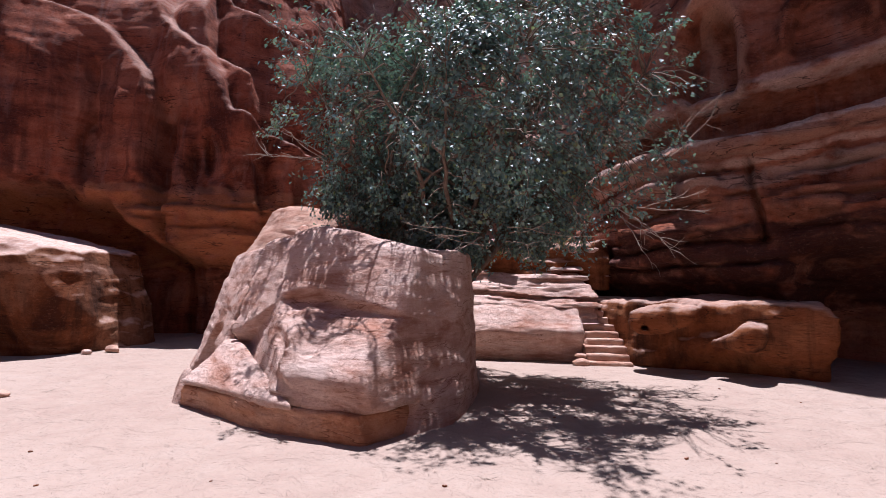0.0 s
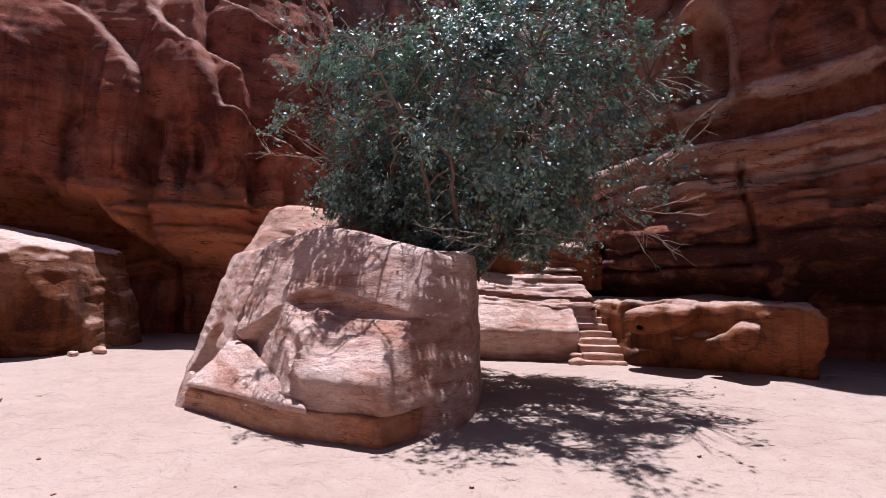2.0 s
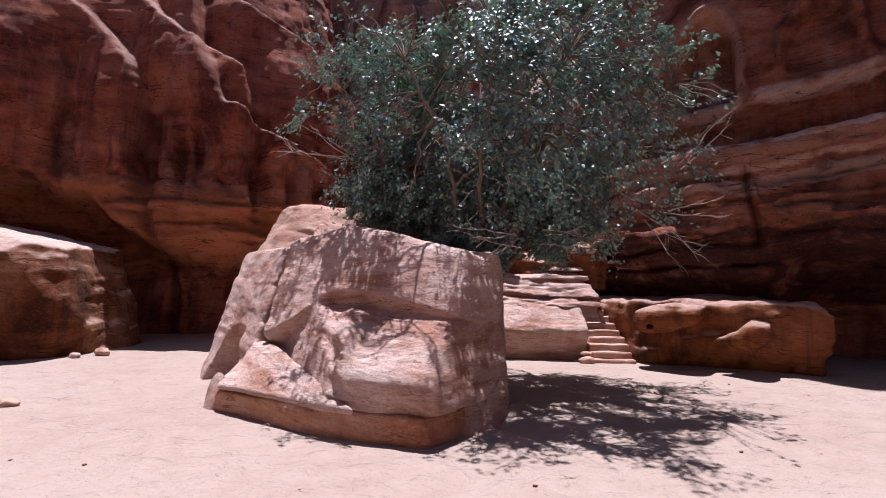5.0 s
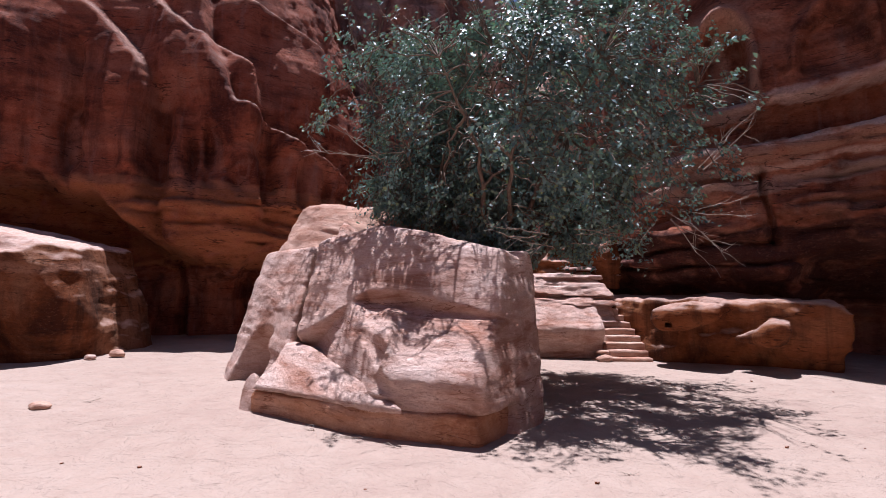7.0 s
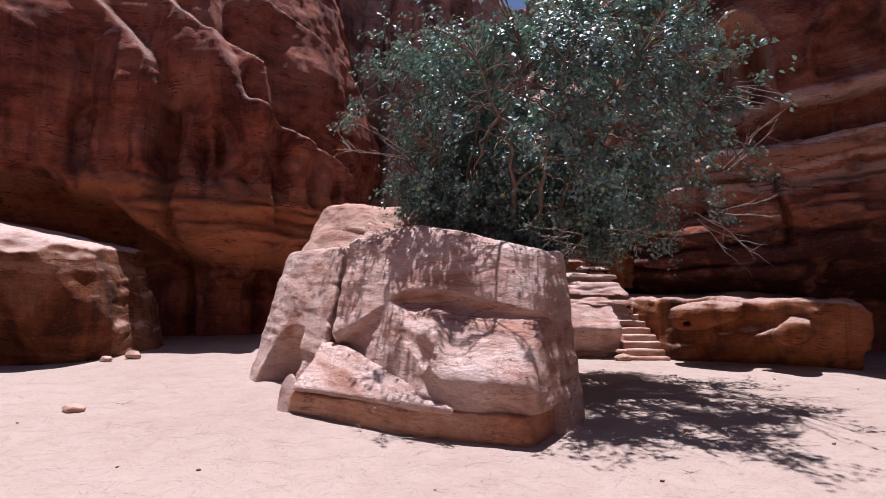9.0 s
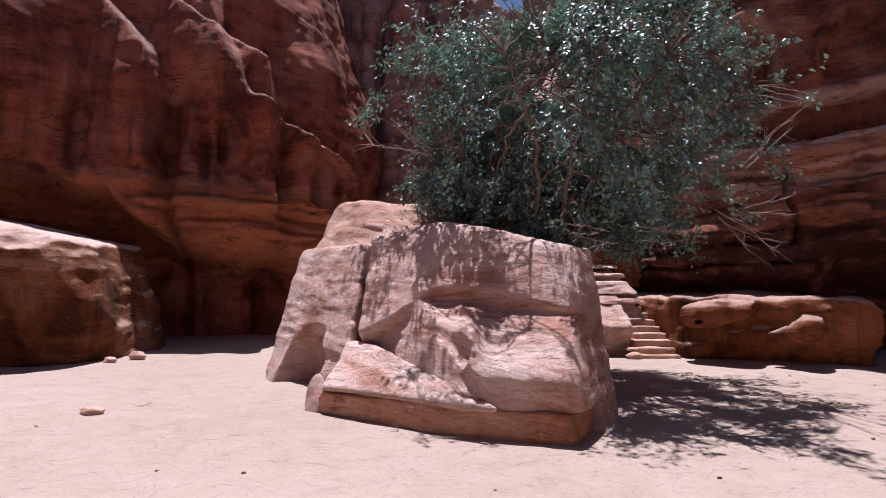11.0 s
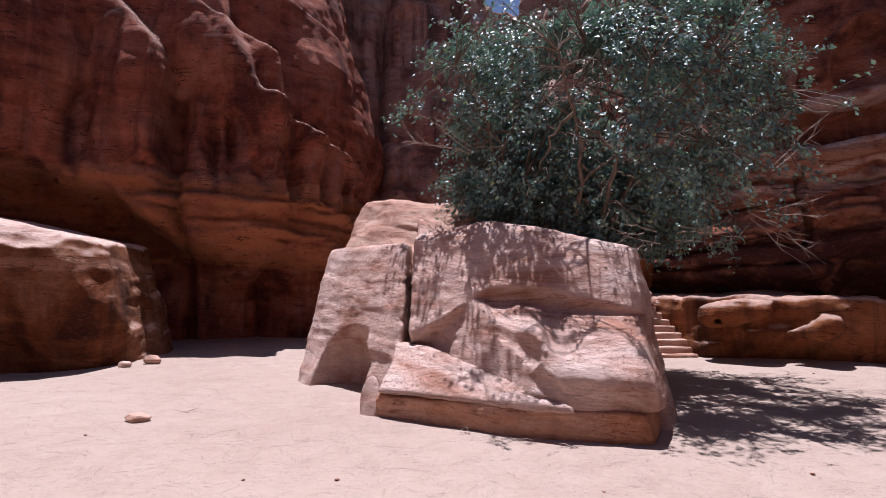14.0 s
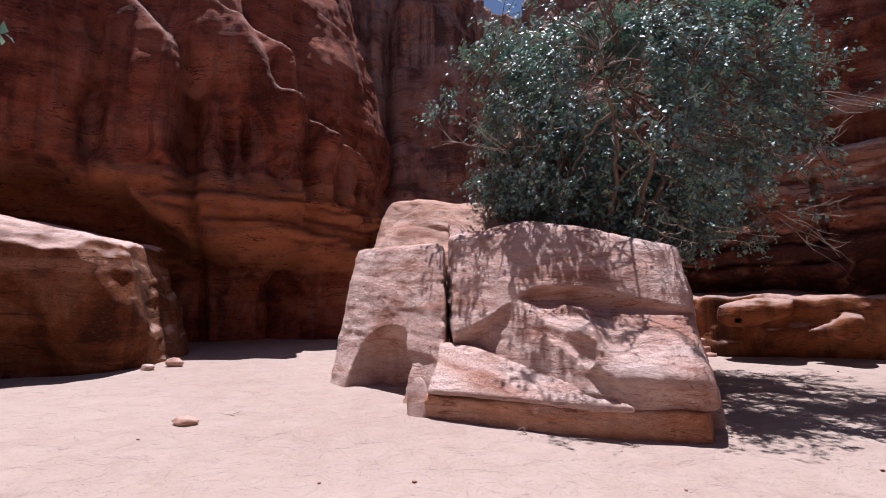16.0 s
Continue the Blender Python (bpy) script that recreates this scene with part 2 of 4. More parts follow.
# ridge tops from 6.2 m up get the painted sunlit pale
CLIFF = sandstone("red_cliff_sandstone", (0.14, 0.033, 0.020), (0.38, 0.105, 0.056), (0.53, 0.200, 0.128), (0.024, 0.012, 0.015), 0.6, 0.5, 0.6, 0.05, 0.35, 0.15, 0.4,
                  ((2.5, 5.0, (0.58, 0.225, 0.095), 0.65), (5.0, 5.3, (0.60, 0.27, 0.15), 0.5)), lit_crust=0.6, lit_crust_from=6.2)
# last band, 1.2 to 3.5 m: dark stain deepened with painted shade
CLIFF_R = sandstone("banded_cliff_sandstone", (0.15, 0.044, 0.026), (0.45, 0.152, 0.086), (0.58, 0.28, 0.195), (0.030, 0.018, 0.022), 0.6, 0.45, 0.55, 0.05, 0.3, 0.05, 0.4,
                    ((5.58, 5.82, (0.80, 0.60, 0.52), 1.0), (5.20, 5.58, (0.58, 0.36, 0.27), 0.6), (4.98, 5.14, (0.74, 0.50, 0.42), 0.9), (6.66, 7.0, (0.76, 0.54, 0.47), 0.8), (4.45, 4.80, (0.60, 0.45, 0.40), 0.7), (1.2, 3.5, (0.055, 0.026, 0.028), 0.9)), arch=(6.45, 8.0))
# paler copy of the cliff stone: distance haze put into the colour
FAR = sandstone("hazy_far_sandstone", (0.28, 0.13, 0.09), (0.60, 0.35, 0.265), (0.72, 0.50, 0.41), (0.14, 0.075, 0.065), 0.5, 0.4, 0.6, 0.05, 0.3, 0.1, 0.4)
# back cliff's tones hold its shade, lifted again by painted haze
CLIFF_B = sandstone("shaded_back_sandstone", (0.20, 0.075, 0.055), (0.50, 0.235, 0.170), (0.62, 0.39, 0.32), (0.05, 0.03, 0.03), 0.5, 0.5, 0.9, 0.05, 0.3, 0.1, 0.4)
PALE = sandstone("pale_weathered_sandstone", (0.38, 0.185, 0.128), (0.66, 0.445, 0.370), (0.78, 0.61, 0.54), (0.22, 0.090, 0.056), 1.6, 0.22, 0.35, 0.026, 0.5, 0.22, cracks=2.2, grit=0.75, hatch=0.26)
# up-facing bumps are coloured pale as sun patches
ROCK = sandstone("ochre_sandstone", (0.12, 0.037, 0.017), (0.25, 0.080, 0.028), (0.35, 0.140, 0.062), (0.024, 0.012, 0.010), 1.0, 0.5, 0.85, 0.022, 0.2, 0.06, cracks=1.2, lit_crust=0.6, hatch=0.06)
# the pale cap is the sunlit top put into the colour
OUTCROP = sandstone("lit_top_sandstone", (0.065, 0.018, 0.008), (0.185, 0.058, 0.021), (0.31, 0.145, 0.082), (0.018, 0.009, 0.007), 0.8, 0.5, 0.85, 0.020, 0.2, 0.04, 0.0,
                    ((2.2, 2.4, (0.45, 0.25, 0.18), 0.4),), 1.0, lit_crust=0.95)
# foot bed's own orange, with shade and sand-bounced warmth put in
BED = sandstone("orange_bed_sandstone", (0.38, 0.155, 0.080), (0.64, 0.345, 0.21), (0.74, 0.49, 0.37), (0.20, 0.078, 0.045), 1.6, 0.3, 0.40, 0.024, 0.3, 0.06, hatch=0.08)
STEP = sandstone("hewn_step_sandstone", (0.34, 0.17, 0.115), (0.52, 0.32, 0.24), (0.60, 0.43, 0.35), (0.22, 0.10, 0.07), 2.0, 0.3, 0.1, 0.012)


def sand_material():
    n = Nodes("pale_pink_sand")
    big = n.noise(0.25, 4, 0.5)
    mid = n.noise(2.4, 5, 0.6, None, 0.4)
    base = n.ramp(n.math("ADD", n.math("MULTIPLY", big, 0.5), n.math("MULTIPLY", mid, 0.5)), (0.3, (0.325, 0.234, 0.192)), (0.5, (0.365, 0.275, 0.225)), (0.7, (0.395, 0.307, 0.257)))
    grit = n.noise(55, 3, 0.7)
    base = n.mix(n.span(grit, 0.62, 0.75, 0, 0.3), base, (0.33, 0.17, 0.11))
    b1 = n.bump(n.noise(2.2, 5, 0.6, None, 0.5), 0.9, 0.16)
    b2 = n.bump(n.noise(8.0, 5, 0.65), 0.8, 0.06, b1)
    b3 = n.bump(n.noise(60, 3, 0.6), 0.4, 0.006, b2)
    return n.done(base, 0.95, b3, 0.1)


SAND = sand_material()


def bark_material():
    n = Nodes("grey_brown_bark")
    f = n.noise(1.0, 5, 0.65, n.mapped((22, 22, 5)))
    base = n.ramp(f, (0.3, (0.08, 0.055, 0.04)), (0.7, (0.24, 0.18, 0.14)))
    return n.done(base, 0.85, n.bump(f, 0.6, 0.012), 0.2)


BARK = bark_material()
DRY = BARK.copy()
DRY.name = "pale_dry_wood"
for e, c in zip([n for n in DRY.node_tree.nodes if n.type == "VALTORGB"][0].color_ramp.elements, ((0.26, 0.20, 0.16, 1), (0.52, 0.44, 0.37, 1))):
    e.color = c


def reed_material():
    n = Nodes("yellow_green_reed")
    g = n.t.nodes.new("ShaderNodeNewGeometry")
    return n.done(n.ramp(g.outputs["Random Per Island"], (0.0, (0.14, 0.17, 0.05)), (1.0, (0.42, 0.38, 0.18))), 0.6, None, 0.3)


REED = reed_material()


def leaf_material():
    n = Nodes("dark_glossy_leaf")
    g = n.t.nodes.new("ShaderNodeNewGeometry")
    r = g.outputs["Random Per Island"]
    base = n.ramp(r, (0.0, (0.066, 0.138, 0.138)), (0.55, (0.150, 0.262, 0.255)), (0.93, (0.215, 0.335, 0.245)), (1.0, (0.26, 0.31, 0.11)))
    n.done(base, n.span(r, 0, 1, 0.42, 0.58), None, 1.0)
    n.bsdf.inputs["Subsurface Weight"].default_value = 0.0
    n.bsdf.inputs["Transmission Weight"].default_value = 0.0
    tr = n.t.nodes.new("ShaderNodeBsdfTranslucent")
    n.put(tr.inputs["Color"], n.mix(0.5, base, (0.10, 0.20, 0.04)))
    m = n.t.nodes.new("ShaderNodeMixShader")
    m.inputs[0].default_value = 0.2
    n.t.links.new(n.bsdf.outputs[0], m.inputs[1])
    n.t.links.new(tr.outputs[0], m.inputs[2])
    n.t.links.new(m.outputs[0], n.t.nodes["Material Output"].inputs[0])
    return n.mat


LEAF = leaf_material()


# ---------------------------------------------------------------- ground
def sand_height(x, y):
    z = 0.04 * fbm(x * 0.22, y * 0.22, 0.0, 3, 5) + 0.016 * fbm(x * 1.3, y * 1.3, 0.5, 3, 8)
    return z + 0.24 * sstep(4.6, 7.4, x) * sstep(5.0, 9.5, y) * sstep(40, 14, y)


def ground():
    def axis(lo, hi, a, b, near):
        mid = np.arange(a, b + near / 2, near)
        t = np.linspace(0, 1, 25)[1:] ** 2
        return np.concatenate([(a - (a - lo) * t)[::-1], mid, b + (hi - b) * t])
    xs, ys = axis(-70, 70, -11, 10, 0.08), axis(-60, 90, 0.5, 14.5, 0.08)
    X, Y = np.meshgrid(xs, ys, indexing="ij")
    v = np.stack([X, Y, sand_height(X, Y)], -1).reshape(-1, 3)
    a, b = len(xs), len(ys)
    i, j = np.meshgrid(np.arange(a - 1), np.arange(b - 1), indexing="ij")
    q = np.stack([i * b + j, (i + 1) * b + j, (i + 1) * b + j + 1, i * b + j + 1], -1).reshape(-1, 4)
    tagged(new("ground", mesh_from("ground", v, q, SAND)), "sunlit pale pink desert sand, lightly trodden", "sand", kind="structure")


ground()


# ---------------------------------------------------------------- cliffs
def cliff(name, plan, height, shape, material, label, step=0.12, thick=6.0):
    """A rock wall along plan (points in order, the open side on their right hand); shape(x, y, z, u) tells how far it stands out."""
    p = np.array(plan, float)
    for _ in range(3):
        q = np.empty((2 * len(p) - 2, 2))
        q[0::2], q[1::2] = p[:-1] * 0.75 + p[1:] * 0.25, p[:-1] * 0.25 + p[1:] * 0.75
        p = np.concatenate([p[:1], q, p[-1:]])
    d = np.concatenate([[0], np.cumsum(np.linalg.norm(np.diff(p, axis=0), axis=1))])
    u = np.linspace(0, d[-1], int(d[-1] / step) + 1)
    x, y = np.interp(u, d, p[:, 0]), np.interp(u, d, p[:, 1])
    w = max(3, int(1.2 / step))
    kern = np.ones(w) / w
    tx, ty = np.gradient(x), np.gradient(y)
    tx, ty = (np.convolve(np.pad(a, w, mode="edge"), kern, "same")[w:-w] for a in (tx, ty))
    l = np.hypot(tx, ty)
    nx, ny = ty / l, -tx / l
    z = np.arange(-0.6, height + step, step)
    U, Z = np.meshgrid(u, z, indexing="ij")
    X0, Y0 = np.broadcast_to(x[:, None], U.shape), np.broadcast_to(y[:, None], U.shape)
    out = shape(X0, Y0, Z, U)
    V = np.stack([X0 + nx[:, None] * out, Y0 + ny[:, None] * out, Z], -1)
    cap = V[:, -1:].copy()
    cap[:, 0, 0] -= nx * thick
    cap[:, 0, 1] -= ny * thick
    foot = cap.copy()
    foot[..., 2] = -0.6
    V = np.concatenate([V, cap, foot], 1)
    a, b = V.shape[:2]
    i, j = np.meshgrid(np.arange(a - 1), np.arange(b - 1), indexing="ij")
    q = np.stack([i * b + j, (i + 1) * b + j, (i + 1) * b + j + 1, i * b + j + 1], -1).reshape(-1, 4)
    return tagged(new(name, mesh_from(name, V.reshape(-1, 3), q, material)), label, "cliff", kind="structure")


def bedding(X, Y, Z, seed, dip=0.06, size=1.0):
    """Ledges of uneven beds, broken along their length."""
    w = Z + dip * X + 0.25 * fbm(X * 0.25, Y * 0.25, Z * 0.2, 3, seed)
    a = vnoise(X * 0.35, Y * 0.35, w * 2.3 / size, seed + 3)
    b = vnoise(X * 0.9, Y * 0.9, w * 6.5 / size, seed + 4)
    return 0.16 * np.tanh(a * 2.2) + 0.06 * np.tanh(b * 2.5)


def nose(X, Z, wob, line, end, amount, lip=0.14, blend=-99.0):
    """A mass that stands out below a sloping top line and ends at X = end."""
    top = np.interp(X + 0.05 * wob, *zip(*line)) + 0.07 * wob
    top = top + 0.12 * np.clip(top - 8.3, 0, 9)
    lip = lip + 1.1 * sstep(blend + 0.2, blend - 0.5, X)
    return amount * (0.15 + 0.85 * sstep(2.6, 6.2, Z)) * sstep(lip, -lip, Z - top) * sstep(end + 0.12, end - 0.25, X + 0.2 * wob)


def left_shape(X, Y, Z, U):
    wob = fbm(X * 0.6, Y * 0.6, Z * 0.45, 3, 41)
    edge = 5.6 - 2.4 * sstep(-13.5, -8.8, X) + 0.3 * wob
    out = -2.9 * sstep(edge, edge - 1.3, Z) * sstep(-19, -15, X) * sstep(-4.6, -7.0, X) + 0.14 * np.clip(Z - 4.5, 0, 3) * sstep(-9.6, -8.4, X)
    out = out + nose(X, Z, wob, ((-14, 11.6), (-13.2, 11.4), (-12.6, 10.95), (-11.9, 10.3), (-11.3, 9.7), (-10.7, 9.0), (-10.4, 7.9)), -10.4, 0.6, 0.14)
    out = out + nose(X, Z, wob, ((-11.8, 14), (-11.0, 11.8), (-10.2, 11.0), (-9.3, 10.4), (-8.3, 10.0), (-7.6, 9.5), (-7.2, 8.6)), -7.3, 0.8, 0.21)
    out = out + nose(X, Z, wob, ((-9.4, 13), (-8.5, 9.2), (-8.0, 8.0), (-7.2, 7.6), (-6.5, 7.25), (-5.75, 6.95), (-5.1, 6.6), (-4.6, 6.0)), -4.7, 0.9, 0.17, -8.1)
    out = out + nose(X, Z, wob, ((-9, 14), (-8.2, 12.5), (-7.9, 12.3), (-6.8, 11.9), (-5.8, 11.6), (-4.8, 11.1), (-4, 10.0)), -3.6, 0.5, 0.17)
    heavy = 0.15 + 0.85 * sstep(2.6, 6.2, Z)
    out = out - heavy * (1.15 + 0.75 * sstep(-7.4, -9.0, X) + 0.95 * sstep(-9.8, -11.3, X))
    out = out - 0.20 * np.clip(Z - 8.3, 0, 40)
    # hollows and pillars between the noses
    flute = np.abs(vnoise(U * 1.0 + 0.35 * wob, 0.5, Z * 0.12, 52))
    zone = sstep(4.6, 5.4, Z) * sstep(9.0, 7.2, Z + 0.35 * (X + 8))
    out = out - 0.55 * np.exp(-flute * 6) * zone - 0.25 * np.abs(vnoise(U * 2.4, 0.2, Z * 0.35, 57)) * zone
    for px, pz, rx, rz, deep in ((-10.15, 6.6, 0.35, 1.5, 0.8), (-8.55, 6.4, 0.22, 0.75, 0.55), (-9.1, 5.9, 0.16, 0.9, 0.4), (-7.25, 5.3, 0.12, 0.8, 0.35), (-6.2, 5.5, 0.14, 0.8, 0.35), (-5.4, 5.2, 0.2, 0.9, 0.4), (-12.6, 6.6, 0.35, 1.2, 0.5)):
        out = out - 1.6 * deep * np.exp(-((X - px + 0.06 * wob) / rx) ** 2 - (np.abs((Z - pz) / rz)) ** 3)
    out = out + bedding(X, Y, Z, 60, -0.05) * (0.15 + 1.9 * sstep(5.3, 4.6, Z) * sstep(1.6, 2.4, Z))
    torn = sstep(-0.25, 0.25, vnoise(X * 0.8, Y * 0.8, Z * 2.0, 62))
    for zc in (5.25, 4.85, 4.5, 4.1, 3.7, 3.35, 2.9):
        out = out - 0.22 * torn * np.exp(-((Z - zc + 0.035 * (X + 9) + 0.16 * wob) / 0.06) ** 2)
    out = out - 0.6 * np.exp(-((X + 9.75 + 0.05 * Z) / 0.16) ** 2) * sstep(5.4, 4.4, Z)
    out = out - 0.4 * np.exp(-((X + 6.7 + 0.03 * Z) / 0.10) ** 2) * sstep(2.6, 2.2, Z)
    out = out + (0.30 - 0.12 * sstep(6.5, 8.0, Z)) * fbm(X * 0.5, Y * 0.5, Z * 0.5, 4, 44) + 0.05 * (1 - 0.7 * sstep(7, 9, Z)) * fbm(X * 2.5, Y * 2.5, Z * 2.5, 3, 47)
    return out


def right_shape(X, Y, Z, U):
    wob = fbm(X * 0.6, Y * 0.6, Z * 0.6, 3, 71)
    w = Z - 0.12 * np.clip(X - 7.2, 0, 9) + 0.10 * wob
    out = 0.38 * sstep(5.30, 5.38, w) * sstep(5.80, 5.70, w) + 0.16 * sstep(5.02, 5.08, w) * sstep(5.34, 5.30, w)
    out = out - 0.75 * sstep(5.74, 5.86, w) * sstep(6.85, 6.60, w)
    out = out + (0.16 * sstep(6.6, 6.8, w) * sstep(7.3, 6.9, w) + 0.10 * sstep(6.8, 7.5, w)) * sstep(5.6, 6.6, X) - 0.035 * np.clip(Z - 5.9, 0, 30)
    # the tall blind arch and the smaller hollows beside it
    out = out - 0.40 * sstep(6.5, 5.5, X) * sstep(3.6, 4.6, Z)
    for cx, half, foot, crown, deep in ((6.55, 0.50, 6.75, 9.1, 0.95), (8.6, 0.6, 7.2, 8.8, 0.35), (10.2, 0.9, 7.4, 9.6, 0.5)):
        e = ((X - cx) / half) ** 2 + (np.clip(Z - crown + 1.1, 0, 9) / 1.1) ** 2
        out = out - deep * sstep(1.15, 0.8, e) * sstep(foot - 0.1, foot + 0.5, Z)
        out = out + 0.22 * np.exp(-((np.sqrt(e) - 1.28) / 0.13) ** 2) * sstep(foot - 0.3, foot + 0.5, Z)
    # open joints and bedding cracks
    out = out - 0.5 * np.exp(-((X - 7.45 + 0.10 * (Z - 4) + 0.16 * wob) / 0.05) ** 2) * sstep(5.3, 4.9, Z) * sstep(2.9, 3.3, Z)
    out = out + 0.30 * sstep(7.55, 7.40, X - 0.10 * (4 - Z)) * sstep(5.0, 4.7, Z) * sstep(3.2, 3.4, Z)
    for zc, x0, x1, dip in ((4.45, 3, 7.4, 0.25), (3.70, 3, 7.4, 0.33), (3.25, 4.4, 7.5, 0.10), (2.65, 4.4, 11, 0.04), (2.1, 4.4, 11, 0.02), (4.75, 7.5, 12, 0.05), (4.1, 7.5, 12, 0.03), (3.45, 7.5, 12, 0.0)):
        out = out - 0.26 * np.exp(-((Z - zc - dip * (X - 7.3) + 0.08 * wob) / 0.055) ** 2) * sstep(x0, x0 + 0.5, X) * sstep(x1, x1 - 0.3, X)
    out = out + bedding(X, Y, Z, 80, -0.12) * (0.25 + 0.5 * sstep(6.2, 5.6, Z))
    out = out - 0.75 * sstep(2.4, 1.8, Z) - 1.9 * sstep(3.3, 2.3, Z) * sstep(7.6, 8.6, X)
    block = np.tanh(4 * vnoise(X * 1.1 + 0.3 * wob, Y * 1.1, np.floor(w * 1.9) * 1.7, 83))
    out = out + 0.22 * block * sstep(5.2, 4.8, Z)
    return out + 0.18 * fbm(X * 0.5, Y * 0.5, Z * 0.5, 4, 74) + 0.04 * fbm(X * 2.5, Y * 2.5, Z * 2.5, 3, 77)


def back_shape(X, Y, Z, U):
    out = bedding(X, Y, Z, 90) * 0.8 - 0.10 * np.clip(Z - 5, 0, 40)
    out = out + 1.3 * fbm(X * 0.22, Y * 0.22, Z * 0.12, 4, 93) + 0.35 * np.abs(vnoise(U * 1.3, 0.7, Z * 0.16, 98)) + 0.22 * fbm(X * 0.9, Y * 0.9, Z * 0.5, 3, 99) - 0.9 * np.exp(-np.abs(vnoise(U * 0.5, 0.3, Z * 0.08, 95)) * 6)
    return out + 0.06 * fbm(X * 2.2, Y * 2.2, Z * 2.2, 3, 97)


cliff("cliff_left", [(-24, -4), (-19.5, 6), (-14.5, 12.2), (-9.6, 12.9), (-7.5, 14.0), (-5.0, 16.4), (-4.2, 19), (-4.0, 24)], 17, left_shape, CLIFF,
      "towering red sandstone cliff with overhanging noses and dark streaks", 0.09)
cliff("cliff_back", [(-9, 20.5), (-4.5, 19.6), (-1.2, 20.6), (1.1, 23), (1.7, 27), (1.0, 33)], 27, back_shape, CLIFF_B,
      "tall red sandstone cliff beside the gorge behind", 0.16, 3.0)
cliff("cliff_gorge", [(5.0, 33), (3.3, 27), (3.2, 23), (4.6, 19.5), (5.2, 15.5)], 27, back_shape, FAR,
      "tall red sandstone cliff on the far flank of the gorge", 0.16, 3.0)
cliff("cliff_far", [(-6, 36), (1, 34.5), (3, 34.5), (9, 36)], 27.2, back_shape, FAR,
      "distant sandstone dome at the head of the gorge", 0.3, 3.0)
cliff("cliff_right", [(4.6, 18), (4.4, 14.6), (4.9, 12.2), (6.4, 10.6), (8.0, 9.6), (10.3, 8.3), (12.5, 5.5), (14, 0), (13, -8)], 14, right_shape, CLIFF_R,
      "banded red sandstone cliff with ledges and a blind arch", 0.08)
# unseen wall, added to hold back skylight from the near side
cliff("unseen_cliff_behind", [(12.5, -8), (4, -12), (-8, -13), (-18, -10), (-23, -4)], 13, back_shape, CLIFF,
      "unseen red sandstone cliff added to close the near side of the hollow", 0.4, 3.0)


# ---------------------------------------------------------------- rocks
def rough(P, f, seed, big=0.10, fine=0.03, bed=0.05, dip=0.1):
    """f with weathering: swells, broken beds and grain, worked out near the surface alone."""
    f = np.array(np.broadcast_to(f, np.broadcast_shapes(*(a.shape for a in P))), dtype=float)
    m = np.abs(f) < 0.45
    x, y, z = (np.broadcast_to(a, f.shape)[m] for a in P)
    w = z + dip * x + 0.10 * vnoise(x * 0.8, y * 0.8, z * 0.8, seed)
    d = big * fbm(x * 0.9, y * 0.9, z * 0.9, 3, seed + 1)
    d = d + bed * np.tanh(2.6 * vnoise(x * 0.7, y * 0.7, w * 4.5, seed + 5)) + bed * 0.6 * np.tanh(2 * vnoise(x * 1.8, y * 1.8, w * 13, seed + 6))
    d = d + fine * fbm(x * 4, y * 4, z * 5, 2, seed + 9) + fine * 0.75 * vnoise(x * 11, y * 11, z * 15, seed + 12) + fine * 0.8 * np.abs(vnoise(x * 3.1, y * 3.1, w * 7.0, seed + 18))
    pit = vnoise(x * 2.6, y * 2.6, z * 3.4, seed + 15)
    f[m] += d + fine * 0.2 * np.clip(pit - 0.45, 0, 1)
    return f


FRONT_L, FRONT_R = (-0.48, -0.875), (-0.24, -0.97)      # the two facets of the boulder's front, in plan


def boulder_sides(P, f):
    """Right flank, back and the crack on the left, common to the main block's layers."""
    f = smax(f, plane(P, (0.80, -0.60), (-0.38, 4.515, 0.9), 0.22), 0.10)
    f = smax(f, plane(P, (0.995, -0.10), (0.80, 6.3, 0.0), 0.05), 0.25)
    f = smax(f, plane(P, (0.3, 0.95), (0.2, 8.1, 0), 0.1), 0.3)
    return smax(f, plane(P, (-0.98, 0.1), (-3.36, 6.6, 1.0), 0.02), 0.10)


